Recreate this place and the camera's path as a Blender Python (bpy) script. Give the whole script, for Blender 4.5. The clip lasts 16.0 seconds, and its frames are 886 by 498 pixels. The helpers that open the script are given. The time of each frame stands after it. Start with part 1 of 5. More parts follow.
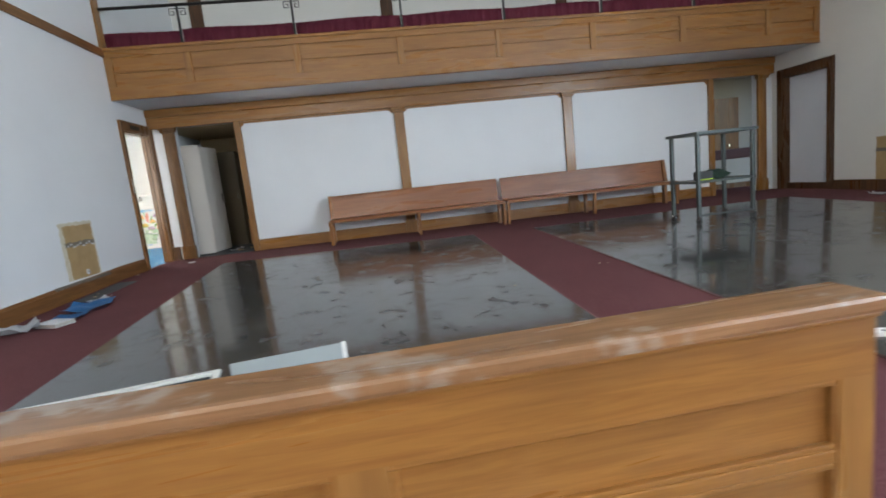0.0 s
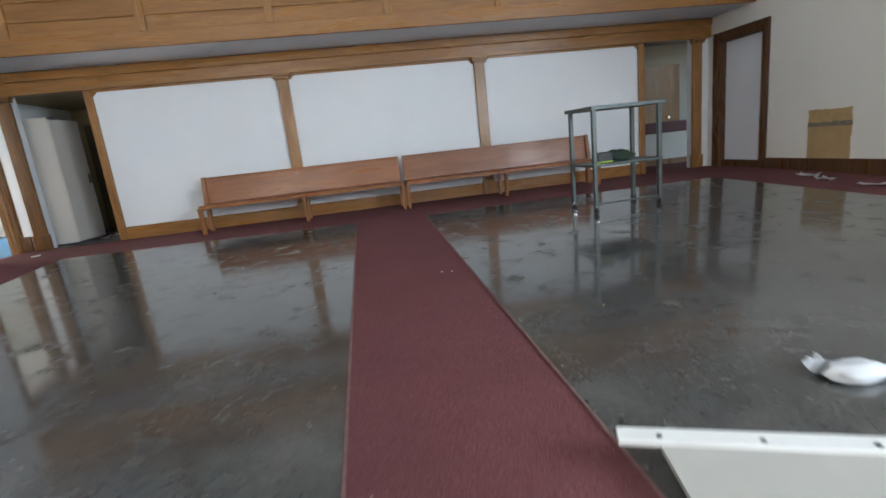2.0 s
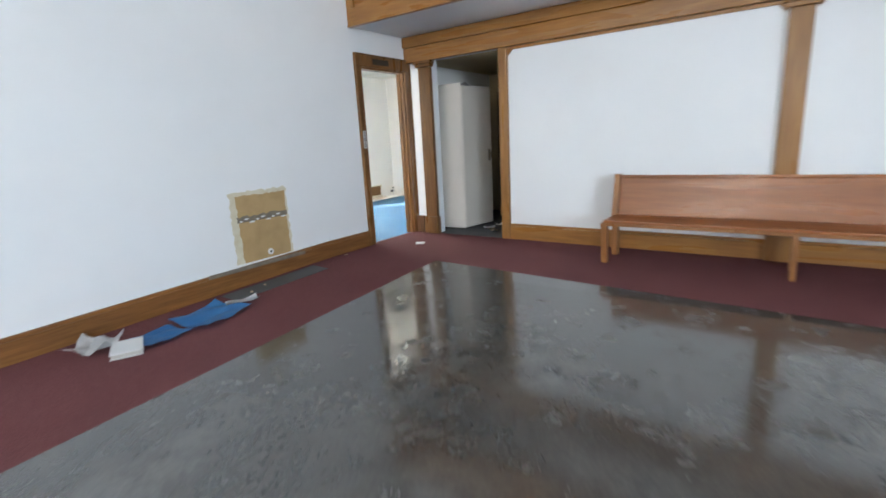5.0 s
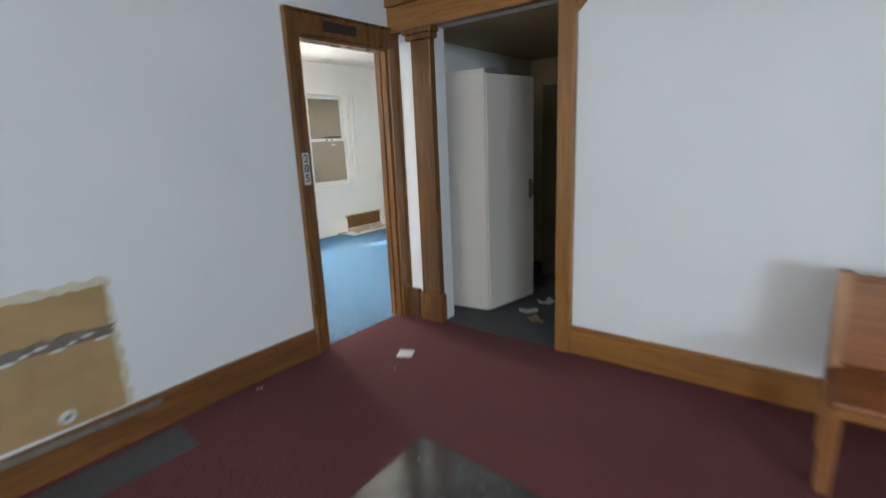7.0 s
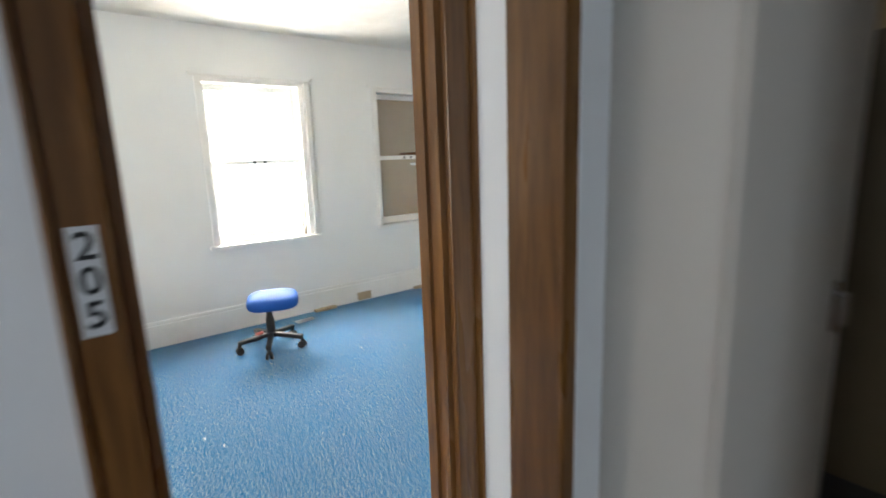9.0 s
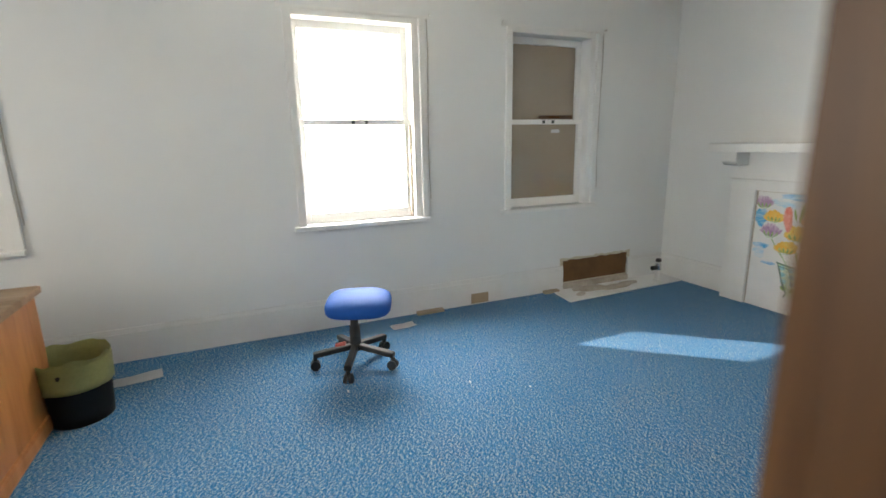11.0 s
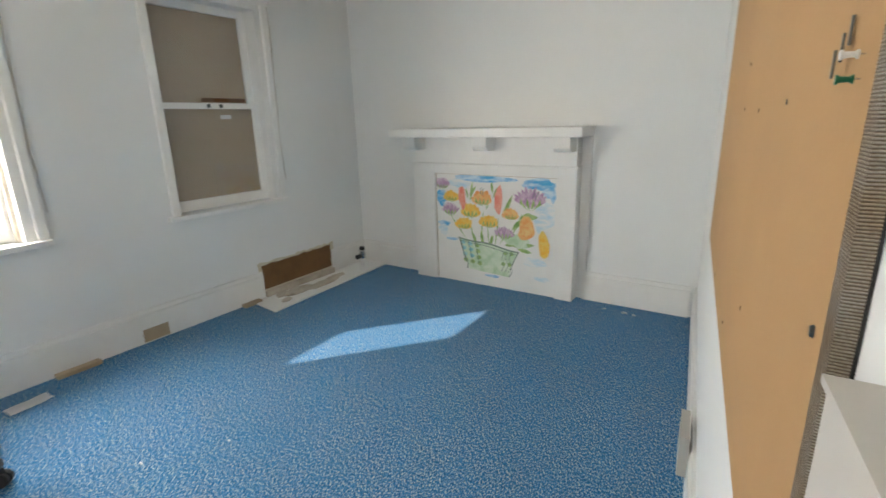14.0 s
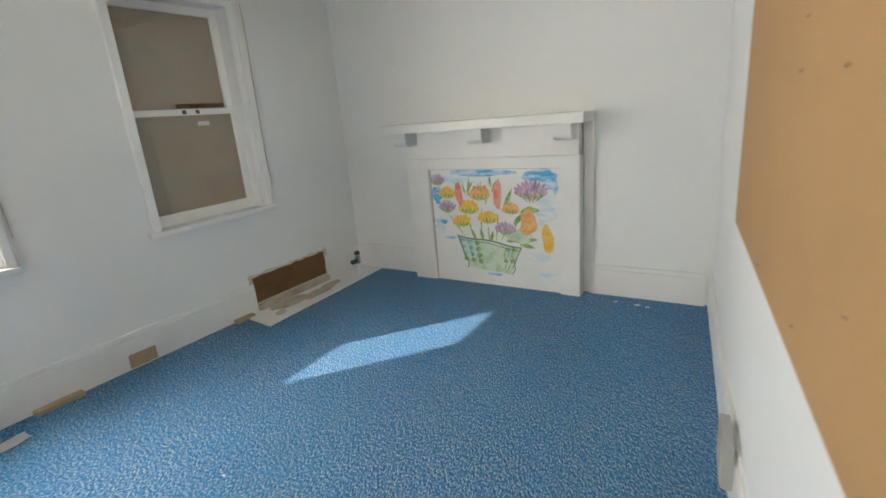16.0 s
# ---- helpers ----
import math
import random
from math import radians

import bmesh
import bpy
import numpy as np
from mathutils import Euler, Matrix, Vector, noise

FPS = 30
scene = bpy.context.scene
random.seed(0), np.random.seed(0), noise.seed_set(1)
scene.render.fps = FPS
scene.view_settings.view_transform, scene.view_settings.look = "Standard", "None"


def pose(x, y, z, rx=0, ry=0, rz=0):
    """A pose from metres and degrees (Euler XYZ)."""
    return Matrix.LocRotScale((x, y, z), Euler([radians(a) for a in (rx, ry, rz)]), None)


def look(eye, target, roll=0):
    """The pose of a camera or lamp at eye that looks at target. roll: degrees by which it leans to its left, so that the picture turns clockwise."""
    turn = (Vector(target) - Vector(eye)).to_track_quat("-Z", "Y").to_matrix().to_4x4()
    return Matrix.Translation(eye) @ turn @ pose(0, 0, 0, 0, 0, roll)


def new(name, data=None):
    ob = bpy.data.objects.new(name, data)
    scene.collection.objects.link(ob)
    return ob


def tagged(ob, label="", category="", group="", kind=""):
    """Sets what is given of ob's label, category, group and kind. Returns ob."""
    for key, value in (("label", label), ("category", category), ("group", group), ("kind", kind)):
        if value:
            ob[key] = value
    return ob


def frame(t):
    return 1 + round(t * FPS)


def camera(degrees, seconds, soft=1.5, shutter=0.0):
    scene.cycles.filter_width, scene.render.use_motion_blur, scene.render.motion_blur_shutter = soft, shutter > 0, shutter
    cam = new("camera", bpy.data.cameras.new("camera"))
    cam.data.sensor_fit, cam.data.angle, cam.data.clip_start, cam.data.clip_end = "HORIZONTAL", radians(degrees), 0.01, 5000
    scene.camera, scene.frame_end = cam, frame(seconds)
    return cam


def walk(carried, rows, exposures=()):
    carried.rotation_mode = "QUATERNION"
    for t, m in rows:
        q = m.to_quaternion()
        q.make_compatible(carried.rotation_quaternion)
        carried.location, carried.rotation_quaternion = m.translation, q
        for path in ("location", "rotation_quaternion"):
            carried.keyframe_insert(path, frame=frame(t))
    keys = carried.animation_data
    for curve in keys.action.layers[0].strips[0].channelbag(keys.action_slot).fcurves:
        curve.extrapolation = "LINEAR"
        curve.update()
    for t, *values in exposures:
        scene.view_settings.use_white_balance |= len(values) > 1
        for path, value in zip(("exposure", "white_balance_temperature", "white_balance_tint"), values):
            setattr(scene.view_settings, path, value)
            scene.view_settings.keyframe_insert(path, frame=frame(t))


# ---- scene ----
# camera and walk
cam = camera(85.9, 16.0, soft=1.6, shutter=0.9)
PATH = [
    (0, (-0.186, -0.212, 0.938), (0.039, 1.754, 0.649), -6.2),
    (0.5, (0.163, -0.222, 0.969), (0.415, 1.732, 0.625), -6.3),
    (1, (0.644, -0.168, 0.978), (0.95, 1.765, 0.567), -7.1),
    (1.5, (1.057, 0.125, 0.933), (1.364, 2.051, 0.49), -6.1),
    (2, (1.374, 0.52, 0.963), (1.657, 2.452, 0.534), -6.3),
    (2.5, (1.452, 0.915, 1.034), (1.691, 2.849, 0.586), -6.9),
    (3, (1.467, 1.48, 1.198), (1.678, 3.416, 0.743), -7.2),
    (3.5, (1.458, 2.022, 1.222), (1.454, 3.974, 0.782), -8.1),
    (4, (1.12, 2.496, 1.293), (0.722, 4.406, 0.851), -5.8),
    (4.5, (0.665, 2.908, 1.272), (-0.322, 4.589, 0.823), -4.4),
    (4.7, (0.493, 3.123, 1.277), (-0.6, 4.739, 0.835), -3.7),
    (6.8, (-1.094, 5.665, 1.495), (-2.29, 7.202, 1.041), -2.1),
    (7, (-1.272, 5.917, 1.501), (-2.483, 7.445, 1.057), -2.4),
    (7.5, (-1.675, 6.533, 1.521), (-2.932, 8.039, 1.128), -2.3),
    (8, (-2.152, 7.036, 1.547), (-3.497, 8.47, 1.181), -2.4),
    (8.5, (-2.543, 7.495, 1.554), (-3.993, 8.822, 1.186), -2.5),
    (9, (-2.934, 7.938, 1.556), (-4.49, 9.138, 1.183), -2.1),
    (9.5, (-3.291, 8.204, 1.487), (-4.986, 9.206, 1.135), -2.2),
    (9.7, (-3.444, 8.254, 1.479), (-5.186, 9.173, 1.133), -2.3),
    (10.75, (-3.92, 8.475, 1.445), (-5.71, 9.25, 1.02), -1.2),
    (11.8, (-4.254, 8.691, 1.411), (-6.027, 9.467, 0.907), -0.1),
    (12, (-4.261, 8.725, 1.42), (-5.967, 9.634, 0.905), 0.2),
    (12.5, (-4.324, 8.863, 1.425), (-5.783, 10.126, 0.899), 1.0),
    (13, (-4.301, 8.918, 1.414), (-5.611, 10.332, 0.879), 0.4),
    (13.5, (-4.296, 8.932, 1.424), (-5.452, 10.473, 0.887), -0.5),
    (14, (-4.274, 8.936, 1.444), (-5.326, 10.554, 0.919), -1.5),
    (14.5, (-4.284, 8.937, 1.437), (-5.276, 10.593, 0.915), -2.5),
    (15, (-4.286, 8.941, 1.438), (-5.278, 10.597, 0.916), -3.3),
    (15.5, (-4.322, 8.949, 1.439), (-5.326, 10.6, 0.92), -4.6),
    (16, (-4.404, 9.087, 1.421), (-5.439, 10.711, 0.881), -4.8),
]
EXPOSE = [(0.0, 1.88), (3.5, 2.05), (4.5, 2.42), (7.0, 1.80), (8.5, 1.78), (9.0, 1.5), (9.5, 1.1), (9.8, 1.05), (11.8, 0.92), (13.0, 0.93), (16.0, 0.95)]
walk(cam, [(t, look(eye, target, roll)) for t, eye, target, roll in PATH], EXPOSE)

# ---- light ----
SUN_DIR = Vector((0.63, 0.755, -0.50)).normalized()
world = bpy.data.worlds.new("sky")
scene.world = world
world.use_nodes = True
wn = world.node_tree
sky = wn.nodes.new("ShaderNodeTexSky")
sky.sky_type = "NISHITA"
sky.sun_disc = False
sky.sun_elevation = math.asin(-SUN_DIR.z)
sky.sun_rotation = math.atan2(-SUN_DIR.x, -SUN_DIR.y)
wn.links.new(sky.outputs[0], wn.nodes["Background"].inputs[0])
wn.nodes["Background"].inputs[1].default_value = 0.15

sun = bpy.data.lights.new("sun", "SUN")
sun.energy, sun.angle, sun.color = 5.0, radians(0.6), (1.0, 0.94, 0.86)
sun_ob = new("sun", sun)
sun_ob.matrix_basis = SUN_DIR.to_track_quat("-Z", "Y").to_matrix().to_4x4()


def window_light(name, eye, target, sx, sy, watts, colour):
    lamp = bpy.data.lights.new(name, "AREA")
    lamp.shape, lamp.size, lamp.size_y, lamp.energy, lamp.color = "RECTANGLE", sx, sy, watts, colour
    ob = new(name, lamp)
    ob.matrix_basis = look(eye, target)
    return ob


SKY_BLUE = (0.72, 0.86, 1.0)
HALL_WINDOWS = (-3.6, -0.9)
# daylight in the openings of the hall's right-hand windows
for wy in HALL_WINDOWS:
    window_light("window_light", (7.85, wy, 2.5), (0.0, wy, 1.9), 2.4, 1.8, 122, SKY_BLUE)
# fill lamp behind the camera, added to brighten the choir rail and far wall
window_light("window_light", (-2.0, -4.9, 3.2), (-3.2, 3.0, 1.4), 3.0, 2.8, 38, (1.0, 0.97, 0.93))
# daylight in the sunny window of the small room
window_light("window_light", (-7.99, 9.42, 1.6), (-4.5, 9.35, 2.1), 0.95, 1.45, 92, (1.0, 0.96, 0.90))
# fill lamp in a window added to the small room's near wall, never in view
window_light("window_light", (-5.4, 4.56, 1.65), (-5.5, 9.0, 1.1), 1.5, 1.4, 26, (1.0, 0.95, 0.88))


# ---- materials ----
def nodes_of(name):
    m = bpy.data.materials.new(name)
    m.use_nodes = True
    nt = m.node_tree
    return m, nt, nt.nodes["Principled BSDF"]


def rgb(c):
    return (*c, 1.0)


def noise_tex(nt, scale, detail=4.0, stretch=(1, 1, 1), rough=0.55, distortion=0.0):
    tc = nt.nodes.new("ShaderNodeTexCoord")
    mp = nt.nodes.new("ShaderNodeMapping")
    mp.inputs["Scale"].default_value = stretch
    nt.links.new(tc.outputs["Object"], mp.inputs["Vector"])
    n = nt.nodes.new("ShaderNodeTexNoise")
    n.inputs["Scale"].default_value, n.inputs["Detail"].default_value = scale, detail
    n.inputs["Roughness"].default_value, n.inputs["Distortion"].default_value = rough, distortion
    nt.links.new(mp.outputs[0], n.inputs["Vector"])
    return n.outputs[0]


def ramp(nt, fac, stops):
    r = nt.nodes.new("ShaderNodeValToRGB")
    while len(r.color_ramp.elements) < len(stops):
        r.color_ramp.elements.new(0.5)
    for e, (p, c) in zip(r.color_ramp.elements, stops):
        e.position, e.color = p, rgb(c) if len(c) == 3 else c
    nt.links.new(fac, r.inputs[0])
    return r.outputs[0]


def mix(nt, fac, a, b, mode="MIX"):
    n = nt.nodes.new("ShaderNodeMix")
    n.data_type, n.blend_type = "RGBA", mode
    for value, slot in ((fac, 0), (a, 6), (b, 7)):
        if isinstance(value, (int, float)):
            n.inputs[slot].default_value = value
        elif isinstance(value, tuple):
            n.inputs[slot].default_value = rgb(value)
        else:
            nt.links.new(value, n.inputs[slot])
    return n.outputs[2]


def bump(nt, bsdf, height, strength, distance=0.002):
    b = nt.nodes.new("ShaderNodeBump")
    b.inputs["Strength"].default_value, b.inputs["Distance"].default_value = strength, distance
    nt.links.new(height, b.inputs["Height"])
    nt.links.new(b.outputs[0], bsdf.inputs["Normal"])


def wood(name, light, dark, axis, rough=0.35, scratch=0.0):
    m, nt, b = nodes_of(name)
    s = [1.0, 1.0, 1.0]
    s[axis] = 0.06
    grain = noise_tex(nt, 45, 6, tuple(s), 0.65, 0.6)
    s2 = [1.0, 1.0, 1.0]
    s2[axis] = 0.12
    wide = noise_tex(nt, 5.5, 3, tuple(s2), 0.5, 1.2)
    col = ramp(nt, grain, [(0.3, dark), (0.62, light)])
    col = mix(nt, ramp(nt, wide, [(0.35, (0, 0, 0)), (0.7, (0.55, 0.55, 0.55))]), col, tuple(c * 0.62 for c in dark))
    if scratch:
        worn = ramp(nt, noise_tex(nt, 4, 8, (1, 1, 1), 0.7), [(0.56, (0, 0, 0)), (0.64, (scratch, scratch, scratch))])
        col = mix(nt, worn, col, (0.42, 0.36, 0.30))
    nt.links.new(col, b.inputs["Base Color"])
    b.inputs["Roughness"].default_value = rough
    nt.links.new(ramp(nt, wide, [(0.3, (rough - 0.08,) * 3), (0.8, (rough + 0.14,) * 3)]), b.inputs["Roughness"])
    bump(nt, b, grain, 0.18, 0.001)
    return m


def paint(name, colour, rough=0.6, stain=0.08, stain_colour=None, scale=1.3, relief=0.12):
    m, nt, b = nodes_of(name)
    big = noise_tex(nt, scale, 5, (1, 1, 1), 0.6)
    sc = stain_colour or tuple(c * 0.75 for c in colour)
    col = mix(nt, ramp(nt, big, [(0.42, (0, 0, 0)), (0.75, (stain * 3,) * 3)]), colour, sc)
    nt.links.new(col, b.inputs["Base Color"])
    b.inputs["Roughness"].default_value = rough
    bump(nt, b, noise_tex(nt, 90, 4), relief, 0.0015)
    return m


def plain(name, colour, rough=0.5, metal=0.0, relief=0.0, scale=60):
    m, nt, b = nodes_of(name)
    n = noise_tex(nt, scale, 4)
    col = mix(nt, ramp(nt, n, [(0.35, (0, 0, 0)), (0.7, (0.35, 0.35, 0.35))]), colour, tuple(c * 0.7 for c in colour))
    nt.links.new(col, b.inputs["Base Color"])
    b.inputs["Roughness"].default_value, b.inputs["Metallic"].default_value = rough, metal
    if relief:
        bump(nt, b, n, relief, 0.003)
    return m


def carpet(name, a, b_col, c_col, fleck, patches, patch_colour):
    m, nt, b = nodes_of(name)
    tc = nt.nodes.new("ShaderNodeTexCoord")
    mp = nt.nodes.new("ShaderNodeMapping")
    mp.inputs["Scale"].default_value = (1.0, 0.45, 1.0)
    mp.inputs["Rotation"].default_value = (0, 0, 0.5)
    nt.links.new(tc.outputs["Object"], mp.inputs["Vector"])
    v = nt.nodes.new("ShaderNodeTexNoise")
    v.inputs["Scale"].default_value, v.inputs["Detail"].default_value = fleck, 3
    nt.links.new(mp.outputs[0], v.inputs["Vector"])
    col = ramp(nt, v.outputs[0], [(0.40, a), (0.52, b_col), (0.61, c_col)])
    big = noise_tex(nt, 1.1, 5, (1, 1, 1), 0.6)
    col = mix(nt, ramp(nt, big, [(0.4, (0, 0, 0)), (0.75, (patches,) * 3)]), col, patch_colour)
    nt.links.new(col, b.inputs["Base Color"])
    b.inputs["Roughness"].default_value = 0.95
    b.inputs["Specular IOR Level"].default_value = 0.15
    bump(nt, b, v.outputs[0], 0.1, 0.003)
    return m


def concrete(name):
    m, nt, b = nodes_of(name)
    big = noise_tex(nt, 0.9, 7, (1, 1, 1), 0.62, 0.5)
    mid = noise_tex(nt, 4.5, 8, (1, 1, 1), 0.68, 0.3)
    fine = noise_tex(nt, 50, 4)
    col = ramp(nt, big, [(0.30, (0.028, 0.028, 0.027)), (0.5, (0.075, 0.072, 0.068)), (0.72, (0.14, 0.135, 0.125))])
    col = mix(nt, ramp(nt, mid, [(0.42, (0, 0, 0)), (0.62, (0.55, 0.55, 0.55))]), col, (0.026, 0.026, 0.025))
    chalk = ramp(nt, noise_tex(nt, 3.4, 9, (1, 1, 1), 0.78, 0.1), [(0.58, (0, 0, 0)), (0.76, (0.5, 0.5, 0.5))])
    col = mix(nt, chalk, col, (0.25, 0.24, 0.22))
    col = mix(nt, 0.25, col, ramp(nt, fine, [(0.3, (0.03, 0.03, 0.03)), (0.7, (0.14, 0.13, 0.12))]))
    nt.links.new(col, b.inputs["Base Color"])
    wet = ramp(nt, mid, [(0.30, (0.065, 0.065, 0.065)), (0.53, (0.125, 0.125, 0.125)), (0.70, (0.42, 0.42, 0.42))])
    nt.links.new(wet, b.inputs["Roughness"])
    b.inputs["Specular IOR Level"].default_value = 0.9
    b.inputs["IOR"].default_value = 1.65
    bump(nt, b, mid, 0.016, 0.004)
    return m


def blend_glass(name, clear, colour=(1, 1, 1)):
    m, nt, b = nodes_of(name)
    out = nt.nodes["Material Output"]
    tr, gl, mx = (nt.nodes.new("ShaderNodeBsdf" + k) for k in ("Transparent", "Glossy", "Diffuse"))
    tr.inputs[0].default_value = rgb(colour)
    gl.inputs["Roughness"].default_value = 0.03
    ms = nt.nodes.new("ShaderNodeMixShader")
    ms.inputs[0].default_value = 1 - clear
    nt.links.new(tr.outputs[0], ms.inputs[1])
    nt.links.new(gl.outputs[0], ms.inputs[2])
    nt.links.new(ms.outputs[0], out.inputs[0])
    return m


OAK_X = wood("oak_along_x", (0.36, 0.163, 0.042), (0.245, 0.103, 0.025), 0, 0.3)
OAK_Y = wood("oak_along_y", (0.27, 0.120, 0.036), (0.14, 0.056, 0.016), 1)
OAK_Z = wood("oak_upright", (0.36, 0.172, 0.050), (0.24, 0.106, 0.029), 2, 0.3)
DOOR_OAK = wood("door_oak_upright", (0.24, 0.110, 0.032), (0.105, 0.044, 0.014), 2, 0.3)
DARK_Z = wood("dark_oak_upright", (0.15, 0.066, 0.024), (0.055, 0.024, 0.011), 2, 0.3)
CAP = wood("worn_oak_cap", (0.35, 0.185, 0.090), (0.24, 0.118, 0.052), 0, 0.2, 0.55)
PEW_X = wood("pew_oak", (0.31, 0.108, 0.032), (0.225, 0.072, 0.020), 0, 0.32)
PEW_Z = wood("pew_oak_upright", (0.36, 0.155, 0.052), (0.22, 0.085, 0.026), 2, 0.35)
DESK = wood("orange_oak", (0.50, 0.21, 0.065), (0.36, 0.13, 0.036), 2, 0.4)
WALL = paint("white_wall_paint", (0.74, 0.755, 0.77), 0.6, 0.05)
CREAM = paint("cream_wall_paint", (0.72, 0.70, 0.645), 0.6, 0.06)
ROOM = paint("white_room_paint", (0.76, 0.765, 0.75), 0.55, 0.05)
# passage paint and padding: the dimness of the deep passage is in their colours
PASSAGE = paint("shaded_passage_paint", (0.40, 0.40, 0.37), 0.7, 0.1)
SHADED_PAD = plain("shaded_maroon_padding", (0.055, 0.012, 0.016), 0.6)
CEIL = paint("stippled_ceiling", (0.78, 0.765, 0.71), 0.8, 0.22, (0.58, 0.55, 0.48), 2.4, 0.5)
SOFFIT = paint("soffit_paint", (0.68, 0.70, 0.72), 0.7, 0.1)
GLOSS = paint("white_gloss_paint", (0.78, 0.775, 0.75), 0.35, 0.06, (0.55, 0.52, 0.46), 5)
CLOSET = paint("tan_closet_paint", (0.50, 0.40, 0.23), 0.7, 0.1)
PLASTER = paint("bare_brown_plaster", (0.42, 0.285, 0.135), 0.85, 0.2, (0.30, 0.19, 0.085), 6, 0.6)
PLASTER_DARK = paint("dark_broken_plaster", (0.16, 0.135, 0.11), 0.9, 0.25, (0.25, 0.21, 0.16), 14, 0.8)
PEEL = paint("peeled_cream_paint", (0.60, 0.56, 0.44), 0.8, 0.2, (0.48, 0.40, 0.25), 9, 0.5)
RED = carpet("burgundy_carpet", (0.105, 0.034, 0.037), (0.148, 0.053, 0.055), (0.19, 0.082, 0.082), 260, 0.5, (0.10, 0.035, 0.04))
BLUE = carpet("blue_fleck_carpet", (0.010, 0.080, 0.19), (0.028, 0.185, 0.40), (0.44, 0.48, 0.46), 190, 0.3, (0.025, 0.16, 0.32))
GREY_FLOOR = paint("grey_closet_floor", (0.075, 0.08, 0.085), 0.8, 0.2, (0.035, 0.035, 0.035), 3)
CONC = concrete("damp_concrete")
CURTAIN = plain("maroon_cloth", (0.19, 0.026, 0.050), 0.85)
IRON = plain("dark_iron", (0.05, 0.045, 0.042), 0.45, 0.6)
STEEL = plain("brushed_steel", (0.085, 0.095, 0.09), 0.42, 0.6)
CHROME = plain("worn_chrome", (0.6, 0.6, 0.6), 0.2, 1.0)
BLACK = plain("black_plastic", (0.022, 0.021, 0.02), 0.5)
RUBBER = plain("dark_rubber", (0.03, 0.03, 0.03), 0.8)
SEAT = plain("royal_blue_cloth", (0.001, 0.085, 0.40), 0.7, 0, 0.2, 900)
CABINET = paint("beige_enamel", (0.56, 0.52, 0.47), 0.45, 0.05, None, 2, 0.03)
BROWN_MET = paint("brown_cabinet_paint", (0.12, 0.095, 0.055), 0.5, 0.1)
BOARD = paint("tan_fibreboard", (0.40, 0.235, 0.10), 0.8, 0.14, (0.33, 0.19, 0.078), 2, 0.25)
PAPER = paint("white_paper", (0.64, 0.65, 0.66), 0.7, 0.05, None, 9)
BLUE_PAPER = paint("bright_blue_plastic", (0.05, 0.26, 0.58), 0.45, 0.2, (0.02, 0.14, 0.42), 8)
BROKEN_CARD = paint("worn_brown_carton", (0.26, 0.15, 0.07), 0.85, 0.25, None, 6)
CARD = paint("cardboard", (0.42, 0.33, 0.22), 0.85, 0.2, None, 7)
MELAMINE = paint("white_melamine", (0.38, 0.37, 0.335), 0.4, 0.1, (0.5, 0.48, 0.43), 3)
BROWN_HOLE = paint("brown_lath_board", (0.17, 0.085, 0.028), 0.8, 0.25, (0.10, 0.05, 0.018), 7, 0.5)
DUST = paint("dusty_floorboard", (0.52, 0.47, 0.40), 0.9, 0.3, (0.30, 0.25, 0.19), 6, 0.6)
GREEN = plain("green_cloth", (0.014, 0.032, 0.018), 0.9)
LIME = plain("lime_plastic", (0.35, 0.5, 0.03), 0.5)
PIN_GREEN = plain("green_pin_plastic", (0.01, 0.14, 0.07), 0.3)
YELLOW_BAG = plain("yellow_bin_liner", (0.50, 0.50, 0.20), 0.4)
BROKEN = plain("reddish_plastic", (0.35, 0.06, 0.04), 0.5)
INK = plain("black_ink", (0.015, 0.015, 0.015), 0.6)
GLASS = blend_glass("window_glass", 0.94)
BROWN_PAPER = paint("brown_masking_paper", (0.33, 0.265, 0.185), 0.75, 0.18, (0.26, 0.20, 0.13), 1.6, 0.2)


def burlap_material():
    m, nt, b = nodes_of("frayed_burlap")
    tc = nt.nodes.new("ShaderNodeTexCoord")
    waves = []
    for d in ("Y", "Z"):
        w = nt.nodes.new("ShaderNodeTexWave")
        w.bands_direction = d
        w.inputs["Scale"].default_value, w.inputs["Distortion"].default_value = 120, 0.8
        w.inputs["Detail Scale"].default_value = 3
        nt.links.new(tc.outputs["Object"], w.inputs["Vector"])
        waves.append(w.outputs[1])
    mul = mix(nt, 1.0, waves[0], waves[1], "MULTIPLY")
    col = ramp(nt, mul, [(0.05, (0.20, 0.16, 0.12)), (0.40, (0.55, 0.52, 0.47))])
    tint = ramp(nt, noise_tex(nt, 9, 5), [(0.4, (0.95, 0.95, 0.95)), (0.65, (0.70, 0.50, 0.28))])
    col = mix(nt, 0.8, col, tint, "MULTIPLY")
    nt.links.new(col, b.inputs["Base Color"])
    b.inputs["Roughness"].default_value = 0.95
    bump(nt, b, mul, 0.9, 0.004)
    return m


BURLAP = burlap_material()


BLIND, nt, b = nodes_of("white_blind")
b.inputs["Base Color"].default_value = rgb((0.85, 0.85, 0.83))
b.inputs["Roughness"].default_value = 0.9
tl = nt.nodes.new("ShaderNodeBsdfTranslucent")
tl.inputs[0].default_value = rgb((0.9, 0.9, 0.88))
ms = nt.nodes.new("ShaderNodeMixShader")
ms.inputs[0].default_value = 0.7
nt.links.new(b.outputs[0], ms.inputs[1])
nt.links.new(tl.outputs[0], ms.inputs[2])
nt.links.new(ms.outputs[0], nt.nodes["Material Output"].inputs[0])


